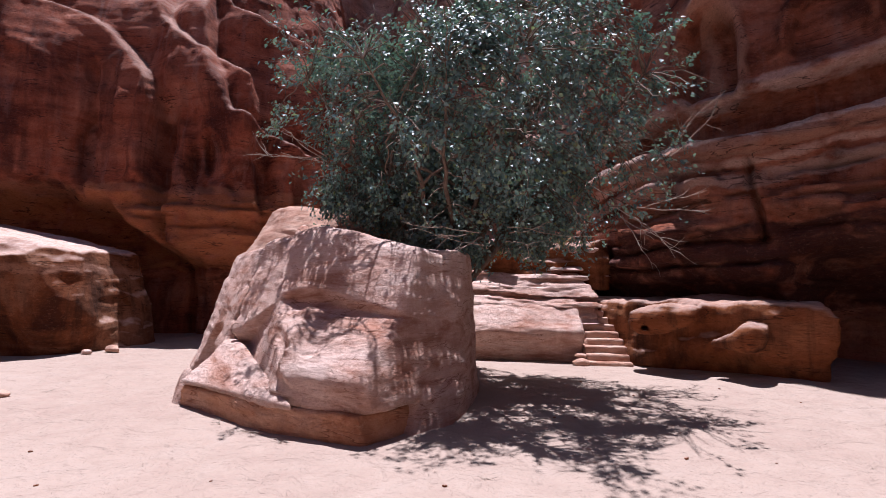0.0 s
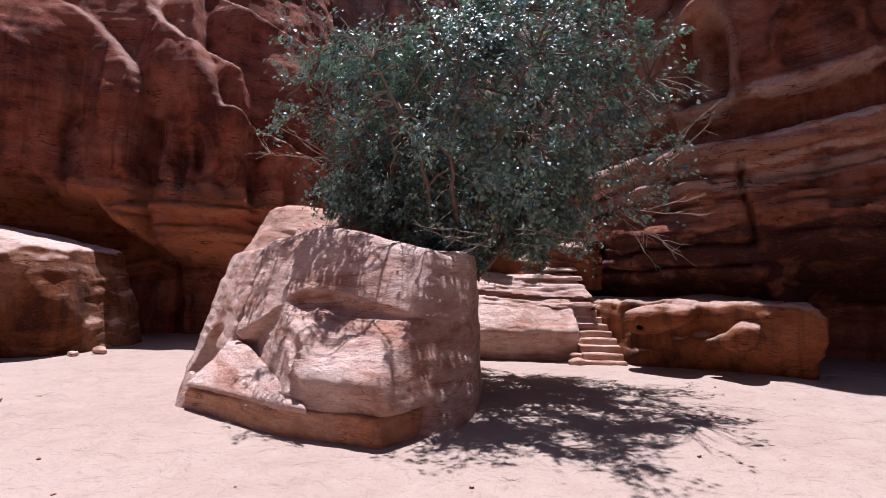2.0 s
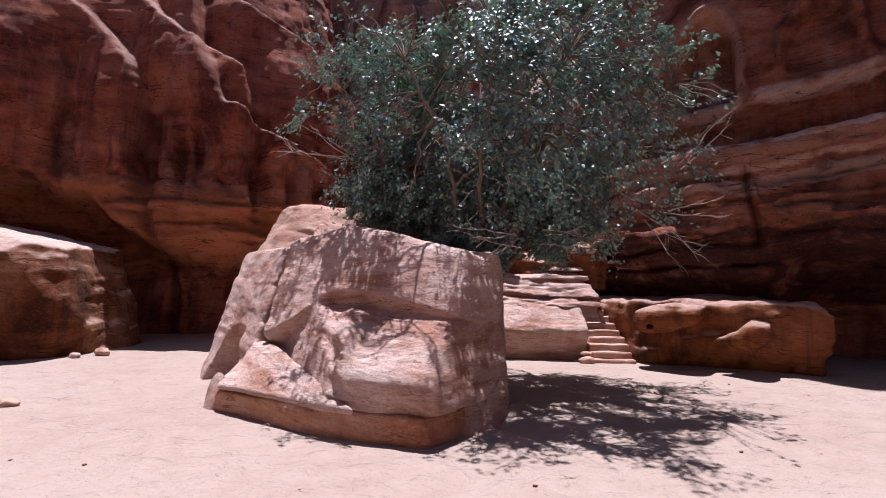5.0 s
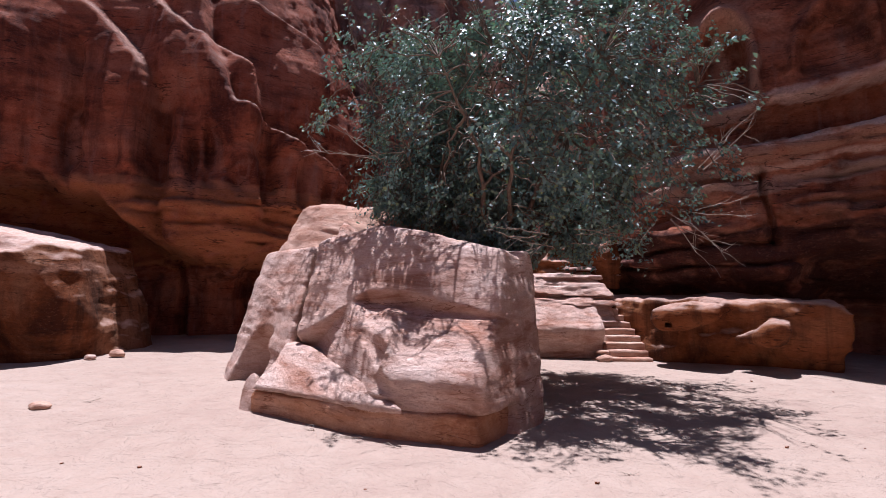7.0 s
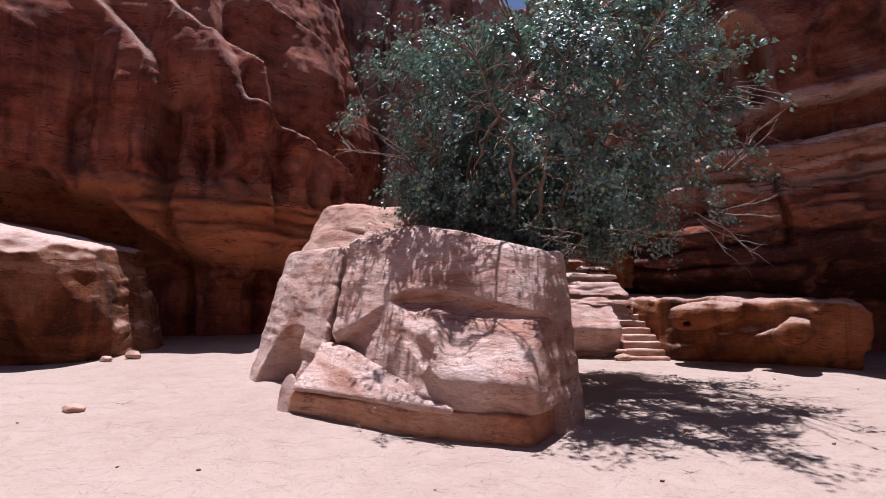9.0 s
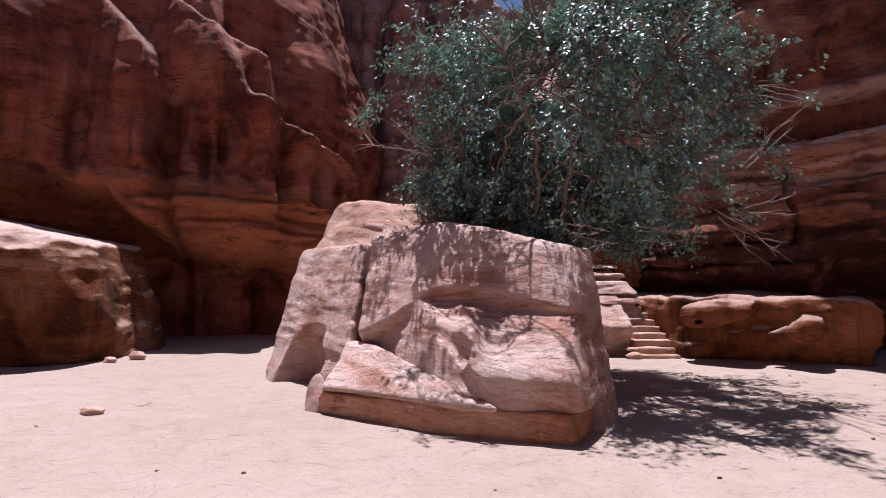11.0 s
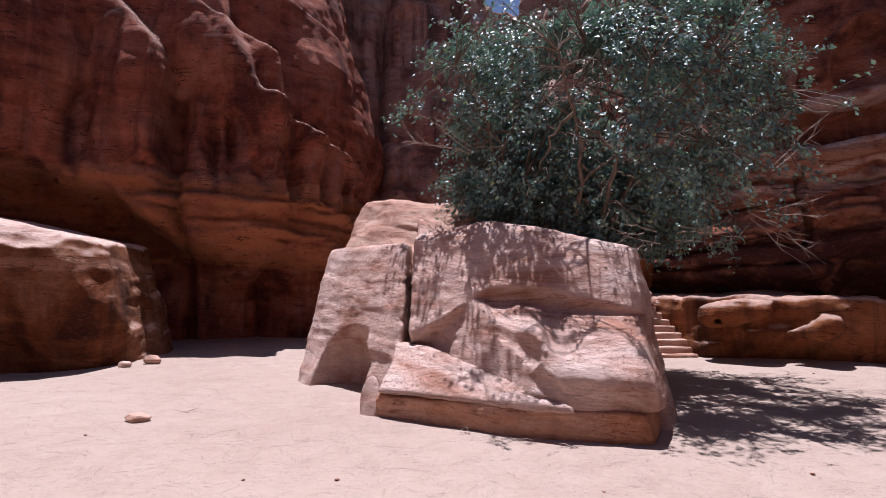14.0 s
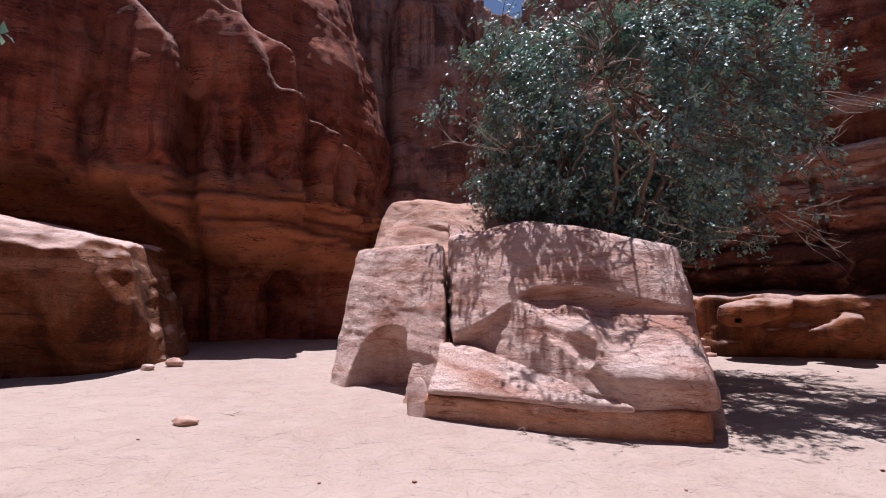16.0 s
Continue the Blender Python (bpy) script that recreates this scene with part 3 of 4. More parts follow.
def main_block(P):
    x, y, z = P
    # upper layer, which ends below in a brow
    up = smax(plane(P, FRONT_L, (-1.9, 4.84, 0.0), 0.53), plane(P, FRONT_R, (-0.35, 4.44, 0.0), 0.50), 0.10)
    up = smax(up, z - (3.04 - 0.25 * np.clip(x + 1.86, -0.2, 3) - 0.20 * np.clip(-1.86 - x, 0, 3)), 0.22)
    brow = 1.92 - 0.08 * (x + 2.05) + 0.05 * np.sin(x * 3.1 + 0.6) + 0.02 * np.sin(x * 7.3)
    inward = y - 5.95 + 0.50 * (x + 1.9)
    under = ((brow - 1.3 * inward) - z) / 1.6
    up = smax(up, np.where(x < -2.1, under - 0.7 * (-2.1 - x), under), 0.03)
    # lower layer: a broad slope down to a blunt lip
    low = smax(plane(P, FRONT_L, (-1.9, 4.80, 0.80), 1.08), plane(P, FRONT_R, (-0.35, 4.44, 0.84), 1.02), 0.12)
    low = smax(low, smax(plane(P, FRONT_L, (-1.9, 4.76, 0.60), -0.20), plane(P, FRONT_R, (-0.35, 4.40, 0.60), -0.20), 0.10), 0.10)
    low = smax(low, plane(P, (-0.76, -0.65), (-2.87, 6.10, 0.60), 0.35), 0.05)
    low = smax(low, 0.36 + 0.05 * np.sin(x * 2.3) - z, 0.06)
    low = smax(low, z - (1.44 + 0.45 * (inward + 0.3) - 0.06 * (x + 2.05) + 0.8 * np.clip(-2.1 - x, 0, 1)), 0.12)
    core = smax(smax(plane(P, FRONT_L, (-1.9, 5.32, 0.0), 0.52), plane(P, FRONT_R, (-0.35, 5.02, 0.0), 0.52), 0.1), z - 2.6, 0.1)
    # a shallow bowl under the brow, and the gullies that leave ribs between them
    low = smax(low, -ellipsoid(P, (-1.28, 4.80, 1.22), (0.20, 0.26, 0.16)), 0.10)
    low = smin(low, ellipsoid(P, (-1.66, 5.36, 1.06), (0.15, 0.55, 0.38)), 0.30)
    low = smax(low, -capsule(P, (-2.66, 6.14, 1.66), (-2.08, 5.44, 1.30), 0.05, 0.11, 0.6), 0.03)
    low = smax(low, -capsule(P, (-2.08, 5.44, 1.30), (-1.78, 4.92, 1.02), 0.11, 0.10, 0.6), 0.03)
    low = smax(low, -capsule(P, (-2.95, 5.98, 0.86), (-1.98, 4.94, 0.84), 0.05, 0.10, 0.7), 0.03)
    low = smax(low, -capsule(P, (-1.98, 4.94, 0.84), (-1.45, 4.40, 0.48), 0.10, 0.12, 0.7), 0.03)
    f = smin(smin(up, low, 0.04), core, 0.02)
    f = boulder_sides(P, f)
    f = smax(f, -capsule(P, (-3.3, 6.9, 2.6), (-3.2, 6.2, 1.1), 0.06, 0.12), 0.06)
    return rough(P, f, 201, 0.032, 0.010, 0.010, 0.16)


def leaning_slab(P):
    f = plane(P, (-0.49, -0.87), (-3.76, 5.68, 0.37), 1.42)
    f = smax(f, plane(P, FRONT_L, (-1.9, 4.745, 0.35), -0.04), 0.03)
    f = smax(f, plane(P, (-0.95, 0.30), (-3.84, 5.85, 0), 0.10), 0.05)
    f = smax(f, plane(P, (0.75, 0.66), (-1.42, 4.58, 0.35), 0.2), 0.04)
    f = smax(smax(f, P[2] - 0.96, 0.05), 0.33 - P[2], 0.02)
    return rough(P, f, 211, 0.014, 0.007, 0.009, 0.05)


def foot_bed(P):
    x, y, z = P
    f = smax(plane(P, FRONT_L, (-1.9, 4.73, 0.3), -0.12), plane(P, FRONT_R, (-0.35, 4.36, 0.3), -0.12), 0.05)
    f = smax(smax(f, z - 0.36, 0.07), plane(P, (0.80, -0.60), (-0.36, 4.50, 0.0), 0.1), 0.06)
    f = smax(f, plane(P, (-0.95, 0.3), (-3.86, 5.85, 0), 0), 0.05)
    f = smax(smax(f, y - 7.9, 0.1), x - 0.72, 0.1)
    return rough(P, f, 221, 0.035, 0.010, 0.010, 0.05)


def side_block(P):
    x, y, z = P
    f = plane(P, (-0.769, -0.639), (-3.93, 6.47, 0.0), 0.37)
    f = smax(f, plane(P, (-0.97, 0.15), (-5.50, 8.36, 0.0), 0.11), 0.15)
    f = smax(f, plane(P, (0.97, -0.20), (-3.47, 6.6, 1.0), 0.04), 0.1)
    f = smax(f, plane(P, (0.3, 0.95), (-3.2, 10.4, 0), 0.05), 0.3)
    f = smax(f, z - (2.68 + 0.06 * (x + 5.2) + 0.03 * (y - 9)), 0.16)
    # smooth hollow worn into the foot, and the split above it
    f = smax(f, -ellipsoid(P, (-4.58, 7.38, 0.28), (0.82, 0.78, 0.98)), 0.02)
    f = smax(f, -capsule(P, (-4.68, 7.35, 0.9), (-4.72, 8.08, 2.0), 0.18, 0.05), 0.04)
    f = smax(f, -capsule(P, (-5.38, 8.15, 0.3), (-5.22, 8.35, 1.3), 0.05, 0.05), 0.05)
    chip = smax(ellipsoid(P, (-3.90, 6.02, 0.12), (0.16, 0.26, 0.42)), plane(P, (-0.6, -0.8), (-3.92, 5.93, 0.2), 0.3), 0.03)
    return smin(rough(P, f, 231, 0.035, 0.010, 0.013, 0.1), chip + 0.03 * fbm(x * 3, y * 3, z * 3, 2, 236), 0.02)


def top_knob(P):
    x, y, z = P
    f = smax(plane(P, (-0.72, -0.69), (-4.30, 8.62, 2.7), 0.60), plane(P, (0.1, -0.99), (-3.2, 8.30, 2.7), 0.75), 0.25)
    f = smax(f, plane(P, (-0.97, 0.1), (-4.72, 9.3, 2.7), 0.35), 0.25)
    f = smax(smax(f, z - (3.86 - 0.05 * (x + 3.7)), 0.25), plane(P, (1, 0.1), (-1.3, 9.5, 3), 0.3), 0.3)
    f = smax(smax(f, plane(P, (0, 1), (0, 10.4, 0), 0.1), 0.3), 2.2 - z, 0.1)
    return rough(P, f, 241, 0.08, 0.014, 0.022, 0.25)


def boulder():
    base = new("boulder")
    tagged(base, "massive weathered pink sandstone boulder, cracked and layered, on sand", "boulder")
    rock("main_block", main_block, (-3.8, 4.0, -0.3), (1.2, 8.6, 3.4), 0.034, PALE, parent=base)
    rock("leaning_slab", leaning_slab, (-4.1, 4.1, 0.15), (-1.1, 7.6, 1.2), 0.030, PALE, parent=base)
    tagged(rock("foot_bed", foot_bed, (-4.2, 4.0, -0.35), (1.0, 8.1, 0.6), 0.034, BED, parent=base), "upright orange sandstone bed along the foot")
    rock("side_block", side_block, (-6.0, 5.6, -0.35), (-3.1, 10.8, 3.1), 0.038, PALE, parent=base)
    # darker step stone stands in for the tree's dappled shade here
    rock("top_knob", top_knob, (-5.2, 7.6, 2.0), (-1.0, 10.8, 4.2), 0.045, STEP, parent=base)


boulder()


def left_rock(P):
    x, y, z = P
    f = plane(P, (0.33, -0.94), (-9.55, 10.15, 0.0), -0.20)
    f = smax(f, plane(P, (0.96, 0.10), (-9.88, 10.4, 1.2), 0.30), 0.06)
    f = smax(f, plane(P, (0.90, -0.42), (-9.82, 10.4, 1.0), -0.16), 0.10)
    f = smax(f, plane(P, (0.93, -0.37), (-9.98, 9.78, 1.2), 0.30), 0.05)
    f = smax(f, z - (2.80 - 0.20 * (x + 10.1)), 0.12)
    lip = 2.57 - 0.20 * (x + 10.1) + 0.20 * vnoise(x * 1.3, y * 0.3, 0.2, 268) + 0.10 * vnoise(x * 3.4, y * 0.5, 0.7, 269)
    f = smax(f, 0.8 * (z - lip) - 0.6 * (0.94 * (y - 10.15) - 0.33 * (x + 9.55) + 0.46), 0.04)
    f = smax(f, plane(P, (0, 1), (0, 13.2, 0), 0), 0.3)
    f = smax(f, -ellipsoid(P, (-11.4, 8.9, 0.3), (1.2, 0.8, 0.9)), 0.2)
    f = smax(f, -capsule(P, (-13, 8.3, 2.65), (-9.8, 9.50, 1.80), 0.10, 0.06), 0.06)
    return rough(P, f, 261, 0.08, 0.012, 0.016, 0.22)


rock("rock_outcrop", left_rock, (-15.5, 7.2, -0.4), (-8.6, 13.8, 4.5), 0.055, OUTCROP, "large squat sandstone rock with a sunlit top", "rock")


def bench(P):
    x, y, z = P
    f = plane(P, (-0.88, -0.47), (5.02, 10.95, 0.7), 0.10)
    f = smax(f, plane(P, (-0.42, -0.91), (6.6, 8.70, 0.7), 0.06), 0.25)
    f = smax(f, plane(P, (0.95, -0.3), (7.75, 8.5, 0), 0.0), 0.15)
    f = smax(f, z - (1.72 + 0.03 * (x - 6)), 0.16)
    f = smax(f, plane(P, (0.3, 0.95), (7, 12.6, 0), 0.0), 0.25)
    f = smax(f, plane(P, (-0.72, -0.69), (5.75, 9.95, 0.45), -0.55), 0.2)
    f = smin(f, capsule(P, (4.86, 10.52, 1.18), (5.50, 9.56, 1.38), 0.32, 0.28, 1.0), 0.28)
    f = smin(f, capsule(P, (5.84, 9.18, 0.86), (6.26, 8.66, 1.00), 0.10, 0.26, 1.0), 0.12)
    f = smax(f, -ellipsoid(P, (4.80, 10.30, 1.08), (0.16, 0.20, 0.13)), 0.09)
    f = smax(f, -capsule(P, (5.5, 10.0, 0.95), (6.2, 8.9, 1.25), 0.16, 0.10), 0.12)
    return rough(P, f, 281, 0.11, 0.018, 0.016, 0.10)


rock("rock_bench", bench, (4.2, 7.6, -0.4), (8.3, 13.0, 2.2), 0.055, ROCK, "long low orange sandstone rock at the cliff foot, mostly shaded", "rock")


def ledge(P):
    x, y, z = P
    f = plane(P, (-0.02, -1.0), (2.0, 11.16, 0.74), 1.05)
    f = smax(f, z - (1.70 + 0.02 * (x - 2)), 0.24)
    f = smax(f, plane(P, (1, 0), (3.60, 11, 0), 0.0), 0.12)
    f = smax(f, plane(P, (-1, 0), (-3.0, 11, 0), 0.1), 0.4)
    f = smax(f, plane(P, (0, 1), (0, 13.6, 0), 0), 0.2)
    f = smax(f, -capsule(P, (1.75, 11.34, 1.06), (3.1, 11.36, 1.10), 0.15, 0.12, 1.3), 0.10)
    f = smax(f, -capsule(P, (1.5, 11.3, 0.93), (3.3, 11.12, 0.66), 0.05, 0.09), 0.06)
    f = smax(f, plane(P, (0, -1), (0, 11.42, 0.2), -0.32), 0.10)
    return rough(P, f, 301, 0.06, 0.012, 0.014, 0.14)


rock("rock_ledge", ledge, (-3.8, 10.6, -0.4), (4.0, 14.0, 2.3), 0.055, PALE, "pale rounded sandstone ledge beside the hewn stairs", "rock")


def upper_ledge(P):
    x, y, z = P
    f = plane(P, (0.0, -1.0), (2.0, 12.15, 1.6), 0.85)
    f = smax(f, z - 2.55, 0.1)
    f = smax(f, plane(P, (1, -0.1), (4.05, 12.5, 1.7), 0.35), 0.1)
    f = smax(f, plane(P, (-1, 0), (-2.2, 13, 0), 0.1), 0.3)
    f = smax(f, plane(P, (0, 1), (0, 15.5, 0), 0), 0.2)
    w = z + 0.05 * x + 0.06 * vnoise(x, y, z, 325)
    f = f + 0.11 * np.tanh(6 * vnoise(x * 0.55, y * 0.8, np.floor(w * 7.5) * 1.7, 326)) + 0.02 * np.tanh(3 * vnoise(x * 2.4, y * 2, w * 14, 327))
    return rough(P, f, 321, 0.035, 0.008, 0.010, 0.05)


rock("rock_shelf", upper_ledge, (-2.6, 11.5, 1.0), (4.6, 15.8, 2.95), 0.036, PALE, "flaking layered sandstone shelf above the ledge", "rock")


def back_block(P):
    x, y, z = P
    f = plane(P, (-0.1, -1.0), (2.5, 13.1, 2.5), -0.06)
    f = smax(f, z - (3.15 + 0.12 * (x - 2)), 0.15)
    f = smax(f, plane(P, (0, 1), (0, 16, 0), 0), 0.2)
    f = smax(f, plane(P, (-1, 0), (-2.0, 14, 0), 0.1), 0.3)
    f = smax(f, plane(P, (1, 0), (4.7, 14, 0), 0.0), 0.3)
    return rough(P, f, 341, 0.16, 0.03, 0.07, 0.05)


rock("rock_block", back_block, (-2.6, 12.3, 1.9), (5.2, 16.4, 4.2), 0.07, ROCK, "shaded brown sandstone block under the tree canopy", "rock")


def stone(name, at, size, seed, material, label, group="", turn=0.0, flat=0.0):
    """A loose stone, cut by a few random facets."""
    rnd = random.Random(seed)
    cuts = [Vector((rnd.gauss(0, 1), rnd.gauss(0, 1), rnd.gauss(0, 1))).normalized() for _ in range(9)]

    def f(P):
        x, y, z = P[0] / size[0], P[1] / size[1], P[2] / size[2]
        g = np.sqrt(x * x + y * y + z * z) - 1
        for c in cuts:
            g = smax(g, x * c.x + y * c.y + z * c.z - 0.72, 0.06)
        if flat:
            g = smax(g, np.maximum(np.abs(z) - flat, -9), 0.05)
        return (g + 0.05 * fbm(x * 2, y * 2, z * 2, 3, seed)) * min(size)
    v, q = surface_net(f, [-1.15 * a for a in size], [1.15 * a for a in size], max(size) / 9)
    ob = new(name, mesh_from(name, v, q, material))
    ob.matrix_world = pose(at[0], at[1], at[2], 0, 0, turn)
    return tagged(ob, label, "stone", group)


def on_sand(x, y, up):
    return (x, y, float(sand_height(np.array(x), np.array(y))) + up)


stone("loose_stone", on_sand(-7.05, 5.8, 0.04), (0.17, 0.11, 0.075), 5, STEP, "small angular brown stone lying on the sand")
stone("stone_block", on_sand(-9.2, 10.55, 0.09), (0.20, 0.16, 0.13), 6, STEP, "squared pale stone block on the sand by the rock")
stone("loose_stone", on_sand(-9.55, 10.1, 0.05), (0.16, 0.13, 0.09), 8, PALE, "small pale stone at the foot of the rock")
stone("loose_stone", on_sand(3.42, 10.95, 0.07), (0.24, 0.17, 0.12), 9, STEP, "pale rough stone beside the bottom step")
stone("loose_stone", on_sand(3.46, 11.12, 0.22), (0.2, 0.15, 0.08), 10, STEP, "pale rough stone lying on another beside the stairs")
rub = random.Random(31)
for k in range(16):
    sx = rub.uniform(0.14, 0.38)
    stone("rubble_stone", (rub.uniform(1.0, 4.2), rub.uniform(12.9, 13.7), 3.12 + rub.uniform(0, 0.25)), (sx, sx * rub.uniform(0.6, 0.9), sx * rub.uniform(0.35, 0.6)), 40 + k, PALE,
          "tumbled pale stone of a heap under the tree", "rubble heap", rub.uniform(0, 360))
for k in range(40):
    px, py = rub.uniform(-8, 7), rub.uniform(2.2, 9.5)
    sx = rub.uniform(0.012, 0.032)
    if not (-5.9 < px < 1.2 and 4.0 < py < 10):
        stone("pebble", on_sand(px, py, sx * 0.3), (sx, sx * 0.8, sx * 0.6), 80 + k, ROCK, "tiny dark pebble scattered on the sand", "pebbles", rub.uniform(0, 360))


# ---------------------------------------------------------------- stairs
def staircase():
    base = new("staircase")
    tagged(base, "narrow flight of worn steps hewn from sandstone", "stairs")
    rnd = random.Random(4)
    for i in range(10):
        z0, y0 = 0.175 * i - 0.06, 10.92 + 0.19 * i
        x0, x1 = 3.60 + 0.015 * i + rnd.uniform(-0.03, 0.03), 4.76 - 0.035 * i + rnd.uniform(-0.03, 0.03)

        def f(P, z0=z0, y0=y0, x0=x0, x1=x1, i=i):
            g = smax(smax(y0 - P[1], P[1] - y0 - 0.55, 0.02), smax(z0 - 0.3 - P[2], P[2] - z0 - 0.175, 0.025), 0.03)
            g = smax(g, smax(x0 - P[0], P[0] - x1, 0.03), 0.04)
            return g + 0.018 * fbm(P[0] * 2.2, P[1] * 2.2, P[2] * 3 + i, 3, 400 + i)
        rock("step", f, (x0 - 0.12, y0 - 0.12, z0 - 0.40), (x1 + 0.12, y0 + 0.66, z0 + 0.28), 0.04, STEP, parent=base)


staircase()


# ---------------------------------------------------------------- tree
rng = np.random.default_rng(12)
CROWN, RADII = np.array((0.72, 7.95, 5.5)), np.array((4.1, 2.75, 3.0))
ROOT = np.array((0.35, 8.75, 0.0))


def in_crown(p):
    q = (p - CROWN) / RADII
    r = (np.abs(q[..., 0]) ** 2.5 + np.abs(q[..., 1]) ** 2.2 + np.abs(q[..., 2]) ** 2.5) ** 0.4
    d = q / (np.linalg.norm(q, axis=-1)[..., None] + 1e-6)
    limit = 0.93 + 0.16 * vnoise(d[..., 0] * 2.6, d[..., 1] * 2.6, d[..., 2] * 2.6, 500) + 0.14 * vnoise(d[..., 0] * 6, d[..., 1] * 6, d[..., 2] * 6, 503)
    low = np.clip(-q[..., 2] - 0.15, 0, 1)
    limit = limit * (1 - 0.25 * low * sstep(-0.3, -0.8, q[..., 0])) * (1 - 0.25 * low * sstep(0.55, 0.9, q[..., 0]))
    high = np.clip(q[..., 2] - 0.1, 0, 1)
    limit = limit * (1 - 0.32 * high * sstep(-0.15, -0.75, q[..., 0])) * (1 - 0.22 * high * sstep(0.4, 0.9, q[..., 0]))
    return (r < limit) & (r > 0.25)


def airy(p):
    """Upright gaps between the sprays, cut along the sun's rays to dapple the shade; wider towards the rim and over the
    boulder.
    """
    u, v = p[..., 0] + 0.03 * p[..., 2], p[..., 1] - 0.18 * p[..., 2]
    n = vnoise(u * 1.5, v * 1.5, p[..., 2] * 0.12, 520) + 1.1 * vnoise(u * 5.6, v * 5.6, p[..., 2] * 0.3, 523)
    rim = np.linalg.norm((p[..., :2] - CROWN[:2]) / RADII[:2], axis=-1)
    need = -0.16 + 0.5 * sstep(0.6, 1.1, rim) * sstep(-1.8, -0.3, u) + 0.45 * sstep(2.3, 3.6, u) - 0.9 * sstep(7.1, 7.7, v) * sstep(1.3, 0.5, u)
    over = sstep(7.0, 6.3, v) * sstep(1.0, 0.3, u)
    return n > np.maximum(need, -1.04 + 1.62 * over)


def leaf_mesh(pos, centre, radii):
    """Folded leaves at the given points, turned outwards and up."""
    n = len(pos)
    out = (pos - centre) / radii
    out /= np.linalg.norm(out, axis=1)[:, None] + 1e-6
    nrm = out * 0.75 + rng.normal(0, 0.50, (n, 3)) + (0, 0, 0.70)
    nrm /= np.linalg.norm(nrm, axis=1)[:, None]
    d = rng.normal(0, 1, (n, 3)) + out * 0.8 + (0, 0, -0.35)
    d -= nrm * np.sum(d * nrm, 1)[:, None]
    d /= np.linalg.norm(d, axis=1)[:, None]
    s = np.cross(nrm, d)
    L = rng.uniform(0.065, 0.115, (n, 1))
    W = L * rng.uniform(0.27, 0.36, (n, 1))
    fold = nrm * W * 0.35
    P = [pos, pos + d * L * 0.42 + s * W + fold, pos + d * L - nrm * L * 0.12, pos + d * L * 0.42 - s * W + fold, pos + d * L * 0.45]
    b = np.arange(n)[:, None] * 5
    f = np.concatenate([b + np.array([[0, 1, 4]]), b + np.array([[4, 1, 2]]), b + np.array([[0, 4, 3]]), b + np.array([[4, 2, 3]])])
    return np.stack(P, 1).reshape(-1, 3), f


def bent(a, b, n, wob, sag=0.0):
    """A crooked line from a to b."""
    a, b = np.array(a, float), np.array(b, float)
    t = np.linspace(0, 1, n)[:, None]
    p = a + (b - a) * t
    p += np.cumsum(rng.normal(0, wob, (n, 3)), 0) * np.sin(t * math.pi)
    p[:, 2] += sag * np.sin(t[:, 0] * math.pi)
    return p


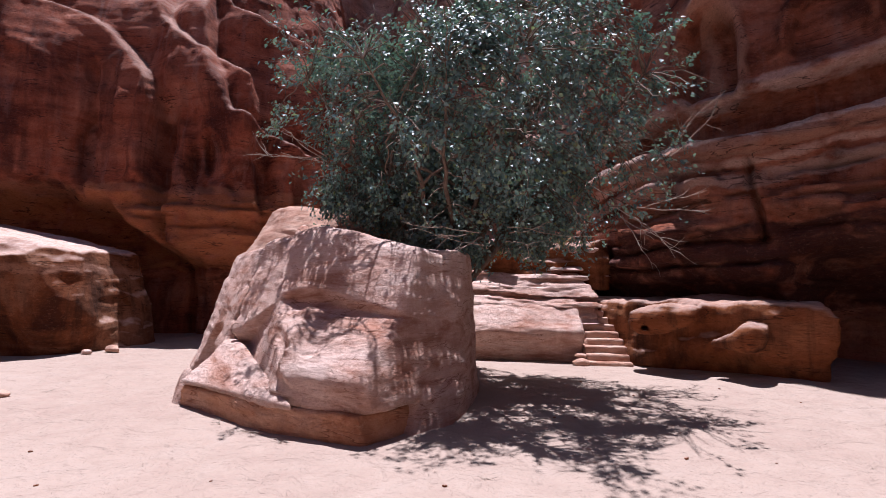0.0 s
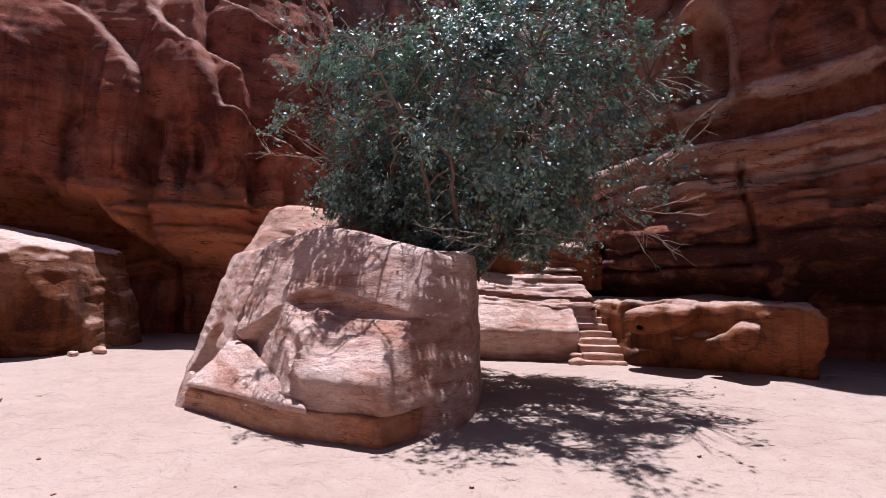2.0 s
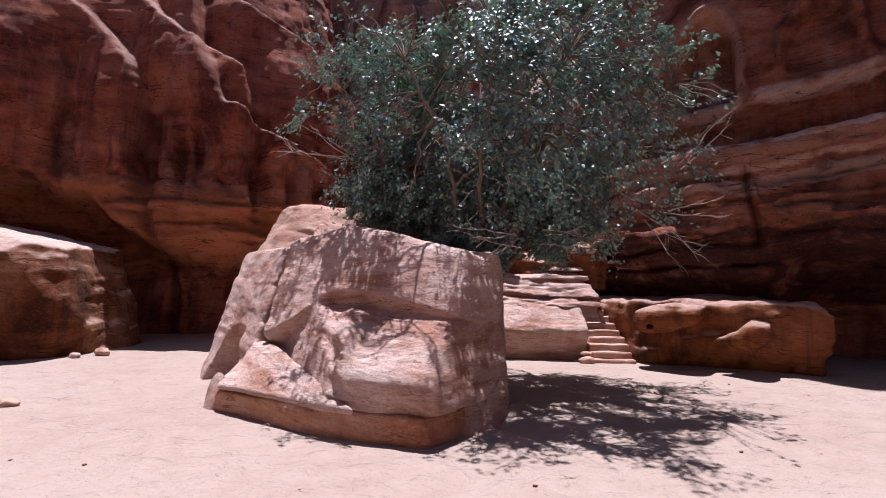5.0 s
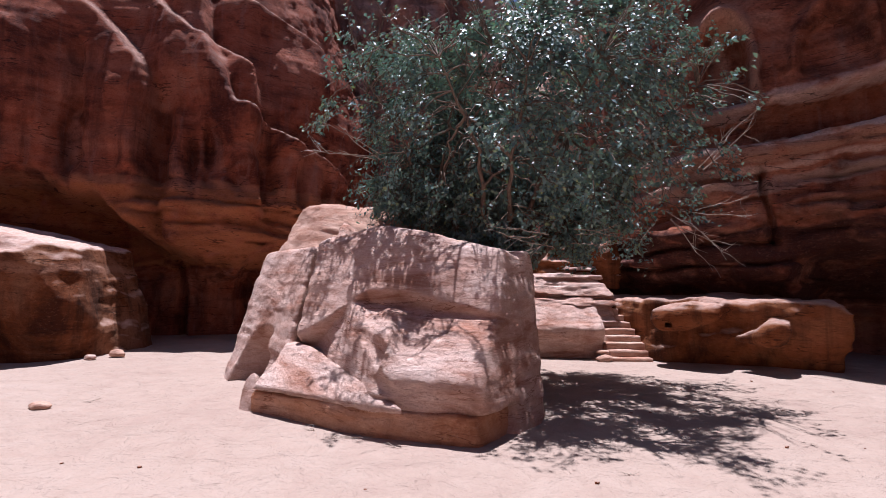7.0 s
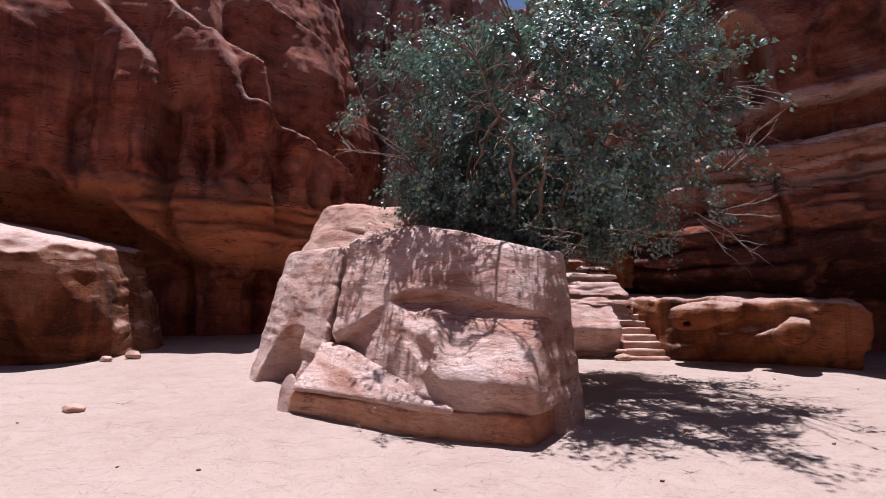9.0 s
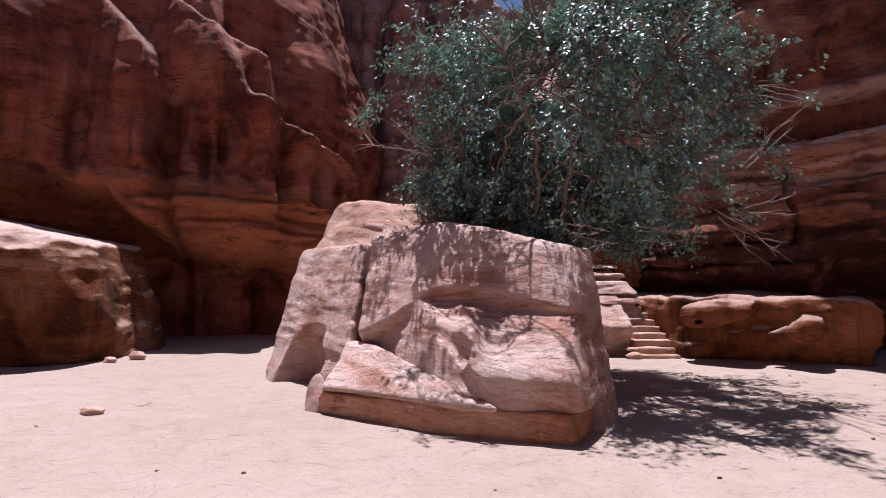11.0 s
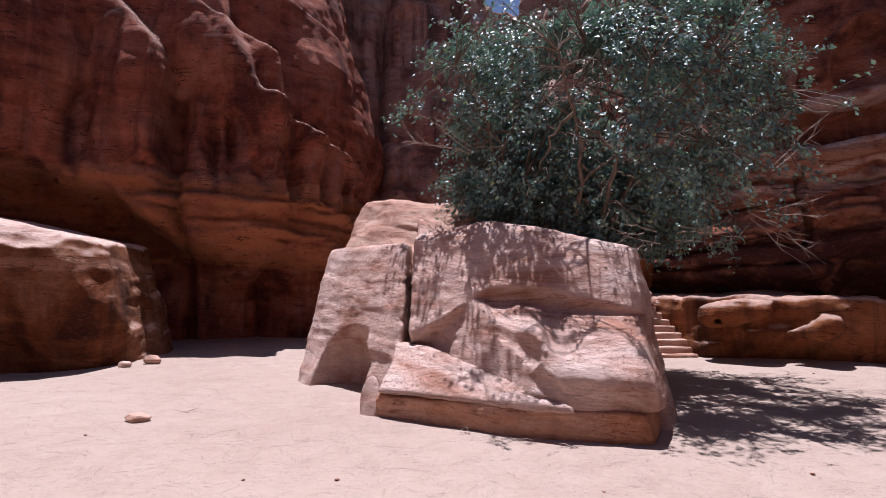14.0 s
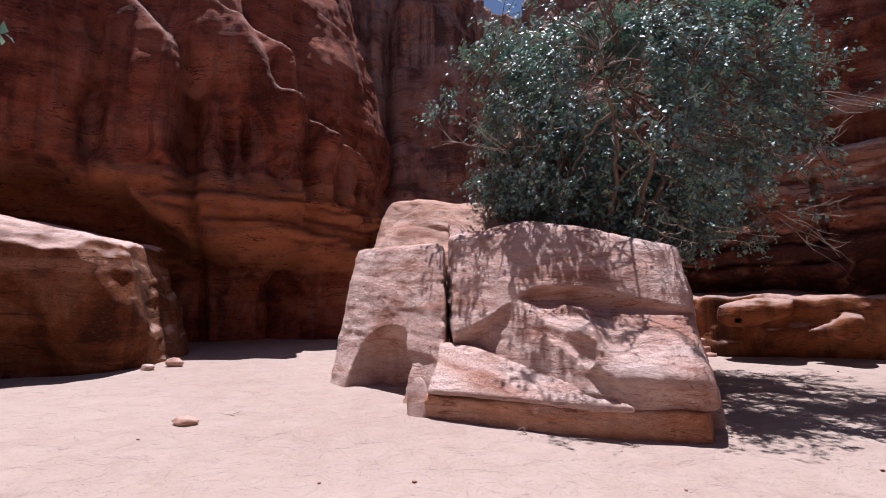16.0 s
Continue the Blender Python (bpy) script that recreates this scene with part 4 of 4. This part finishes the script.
def tree():
    base = new("tree")
    base.location = ROOT
    tagged(base, "spreading evergreen fig tree with dense dark leaves behind the boulder", "tree")

    def add(name, pieces, mat, label="", kind=""):
        v, f = joined(pieces)
        ob = new(name, mesh_from(name, v - ROOT, f, mat))
        ob.parent = base
        return tagged(ob, label, kind=kind)

    fork = ROOT + (0.05, -0.35, 1.7)
    stem = bent(ROOT - (0, 0, 0.3), fork, 8, 0.03)
    add("trunk", [tube(stem, np.linspace(0.30, 0.22, 8), 12)], BARK, "gnarled grey-brown trunk")
    nodes = []
    for k in range(11):
        a = k / 11 * 2 * math.pi + rng.uniform(-0.25, 0.25)
        up = rng.uniform(-0.25, 0.75)
        d = np.array((math.cos(a) * math.sqrt(1 - up * up), math.sin(a) * math.sqrt(1 - up * up), up))
        p = bent(fork, CROWN + d * RADII * 0.85, 16, 0.05, 0.35)
        add("limb", [tube(p, np.linspace(0.075, 0.012, 16), 8)], BARK)
        nodes.append(p[3:])
    for k in range(34):
        limb = nodes[k % 11]
        a = limb[rng.integers(2, 9)]
        d = rng.normal(0, 1, 3)
        b = CROWN + d / np.linalg.norm(d) * RADII * rng.uniform(0.55, 0.85)
        p = bent(a, a + (b - a) * 0.8, 12, 0.05, 0.15)
        add("bough", [tube(p, np.linspace(0.035, 0.008, 12), 6)], BARK)
        nodes.append(p[2:])
    nodes = np.concatenate(nodes)
    want = []
    while len(want) < 700:
        c = CROWN + rng.uniform(-1.1, 1.1, 3) * RADII
        if in_crown(c[None])[0] and (np.linalg.norm((c - CROWN) / RADII) > 0.55 or rng.random() < 0.4):
            want.append(c)
    want += [np.array((rng.uniform(-2.5, 0.6), rng.uniform(7.4, 9.0), rng.uniform(3.3, 4.8))) for _ in range(80)]
    want += [np.array((rng.uniform(-1.6, 2.4), rng.uniform(7.6, 8.3), rng.uniform(2.9, 4.4))) for _ in range(70)]
    want += [np.array((rng.uniform(-1.3, 2.9), rng.uniform(6.9, 9.4), rng.uniform(2.8, 4.2))) for _ in range(60)]
    want += [np.array((rng.uniform(-2.0, 2.7), rng.uniform(8.4, 9.8), rng.uniform(2.5, 4.6))) for _ in range(110)]
    # sprays that stand out of the outline
    want += [CROWN + np.array(c) * RADII for c in ((0.86, -0.2, 0.05), (0.9, -0.3, -0.35), (0.85, -0.4, -0.5), (0.7, -0.4, -0.72), (-1.0, -0.1, 0.0), (-1.03, 0.0, -0.08), (-0.95, -0.2, 0.15), (0.6, -0.2, 0.85), (0.5, -0.3, 0.95), (-0.3, -0.3, 0.9), (0.5, -0.5, -0.85), (0.55, -0.3, -0.95))]
    twigs, leaves = [], []
    for c in want:
        a = nodes[np.argmin(np.linalg.norm(nodes - c, axis=1))]
        p = bent(a, c, 6, 0.035, 0.08)
        twigs.append(tube(p, np.linspace(0.014, 0.006, 6), 5))
        ends = c + rng.normal(0, 1, (14, 3)) * (0.27, 0.27, 0.23)
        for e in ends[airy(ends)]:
            q = bent(p[4], e, 4, 0.02)
            twigs.append(tube(q, np.linspace(0.008, 0.003, 4), 3))
            t = rng.uniform(0.25, 1.05, 12)[:, None]
            leaves.append(q[0] + (q[-1] - q[0]) * t + rng.normal(0, 0.045, (12, 3)))
    add("twigwork", twigs, BARK, kind="stuff")
    # bare dry sprays low on the tree
    for a, b, n in (((0.9, 6.5, 2.8), (0.1, 5.9, 2.75), 4), ((1.4, 6.6, 2.8), (2.1, 6.1, 2.65), 3), ((3.9, 7.4, 3.5), (4.9, 7.2, 3.6), 2), ((3.5, 7.4, 3.3), (4.0, 7.0, 2.6), 4), ((4.4, 7.8, 4.4), (5.2, 7.6, 5.2), 3), ((-2.2, 7.4, 4.5), (-3.1, 7.2, 4.9), 4)):
        a, b = np.array(a), np.array(b)
        stick = []
        for _ in range(n):
            p = bent(a + rng.normal(0, 0.08, 3), b + rng.normal(0, 0.28, 3), 8, 0.03)
            stick.append(tube(p, np.linspace(0.010, 0.003, 8), 5))
            for _ in range(3):
                m = p[rng.integers(3, 7)]
                stick.append(tube(bent(m, m + (b - a) * 0.25 + rng.normal(0, 0.15, 3), 4, 0.02), np.linspace(0.006, 0.002, 4), 4))
        add("bare_branch", stick, DRY, "bare dry pale branches")
    v, f = leaf_mesh(np.concatenate(leaves), CROWN, RADII)
    add("crown", [(v, f)], LEAF, "dense crown of small glossy dark green leaves", "stuff")


tree()


SPRAY = (-7.16, 2.35, 3.65)


def side_tree():
    """A slender tree left of the path; one leafy spray reaches into view."""
    root = np.array((-11.2, 2.6, 0.0))
    base = new("tree")
    base.location = root
    tagged(base, "slender tree with a thin leafy spray hanging over sand", "tree")
    tip = np.array(SPRAY)

    def add(name, pieces, mat, label="", kind=""):
        v, f = joined(pieces)
        ob = new(name, mesh_from(name, v - root, f, mat))
        ob.parent = base
        tagged(ob, label, kind=kind)
    fork = root + (0.3, 0.2, 2.6)
    add("trunk", [tube(bent(root - (0, 0, 0.3), fork, 8, 0.03), np.linspace(0.13, 0.08, 8), 10)], BARK)
    leaves, tw = [], []
    for end in (tip, tip + (-0.9, -0.5, 0.5), tip + (-1.3, -1.2, 0.2), root + (-0.8, 0.3, 4.4), root + (0.2, -0.9, 4.3)):
        p = bent(fork, end, 10, 0.03, 0.3)
        add("limb", [tube(p, np.linspace(0.05, 0.008, 10), 6)], BARK)
        for c in p[6:]:
            for e in c + rng.normal(0, 0.12, (7, 3)):
                tw.append(tube(bent(c, e, 4, 0.01), np.linspace(0.006, 0.003, 4), 3))
                leaves.append(c + (e - c) * rng.uniform(0.3, 1.1, (9, 1)) + rng.normal(0, 0.03, (9, 3)))
    add("twigwork", tw, BARK, kind="stuff")
    add("crown", [leaf_mesh(np.concatenate(leaves), tip, np.array((1.0, 1.0, 1.0)))], LEAF, "thin green foliage", "stuff")


side_tree()


def dry_twig(x, y, length, count, seed):
    r = np.random.default_rng(seed)
    at = np.array(on_sand(x, y, 0.012))
    pieces = []
    for _ in range(count):
        a = r.uniform(-0.5, 0.5) + (math.pi if r.random() < 0.5 else 0)
        end = at + np.array((math.cos(a), math.sin(a) * 0.6, r.uniform(0.02, 0.22))) * length
        pieces.append(tube(bent(at, end, 7, 0.012), np.linspace(0.006, 0.002, 7), 5))
    v, f = joined(pieces)
    tagged(new("dry_twig", mesh_from("dry_twig", v, f, DRY)), "small dry twig lying on the sand", "twig", "dry twigs")


for args in ((-2.05, 4.72, 0.28, 5, 1), (-1.45, 4.40, 0.16, 3, 2), (-2.6, 4.95, 0.14, 3, 3), (-6.6, 6.2, 0.16, 3, 4), (1.1, 3.6, 0.12, 2, 5)):
    dry_twig(*args)


def stalk_clump(x, y, z, seed, count=26):
    r = np.random.default_rng(seed)
    pieces = []
    for _ in range(count):
        a, l = r.uniform(0, 2 * math.pi), r.uniform(0.3, 0.7)
        t = np.linspace(0, 1, 7)[:, None]
        out = np.array((math.cos(a), math.sin(a), 0)) * l * r.uniform(0.3, 0.9)
        p = np.array((x, y, z)) + r.normal(0, 0.04, 3) * (1, 1, 0) + out * t ** 1.4 + np.array((0, 0, l)) * (t - 0.45 * t ** 2.2)
        pieces.append(tube(p, np.linspace(0.011, 0.003, 7), 4))
    v, f = joined(pieces)
    tagged(new("reed_clump", mesh_from("reed_clump", v, f, REED)), "clump of arching yellow-green stalks among the stones", "plant", "reed clumps")


for args in ((2.2, 12.75, 3.05, 11), (2.7, 12.85, 3.15, 12), (1.4, 12.8, 3.0, 13), (3.3, 12.95, 3.2, 14)):
    stalk_clump(*args)
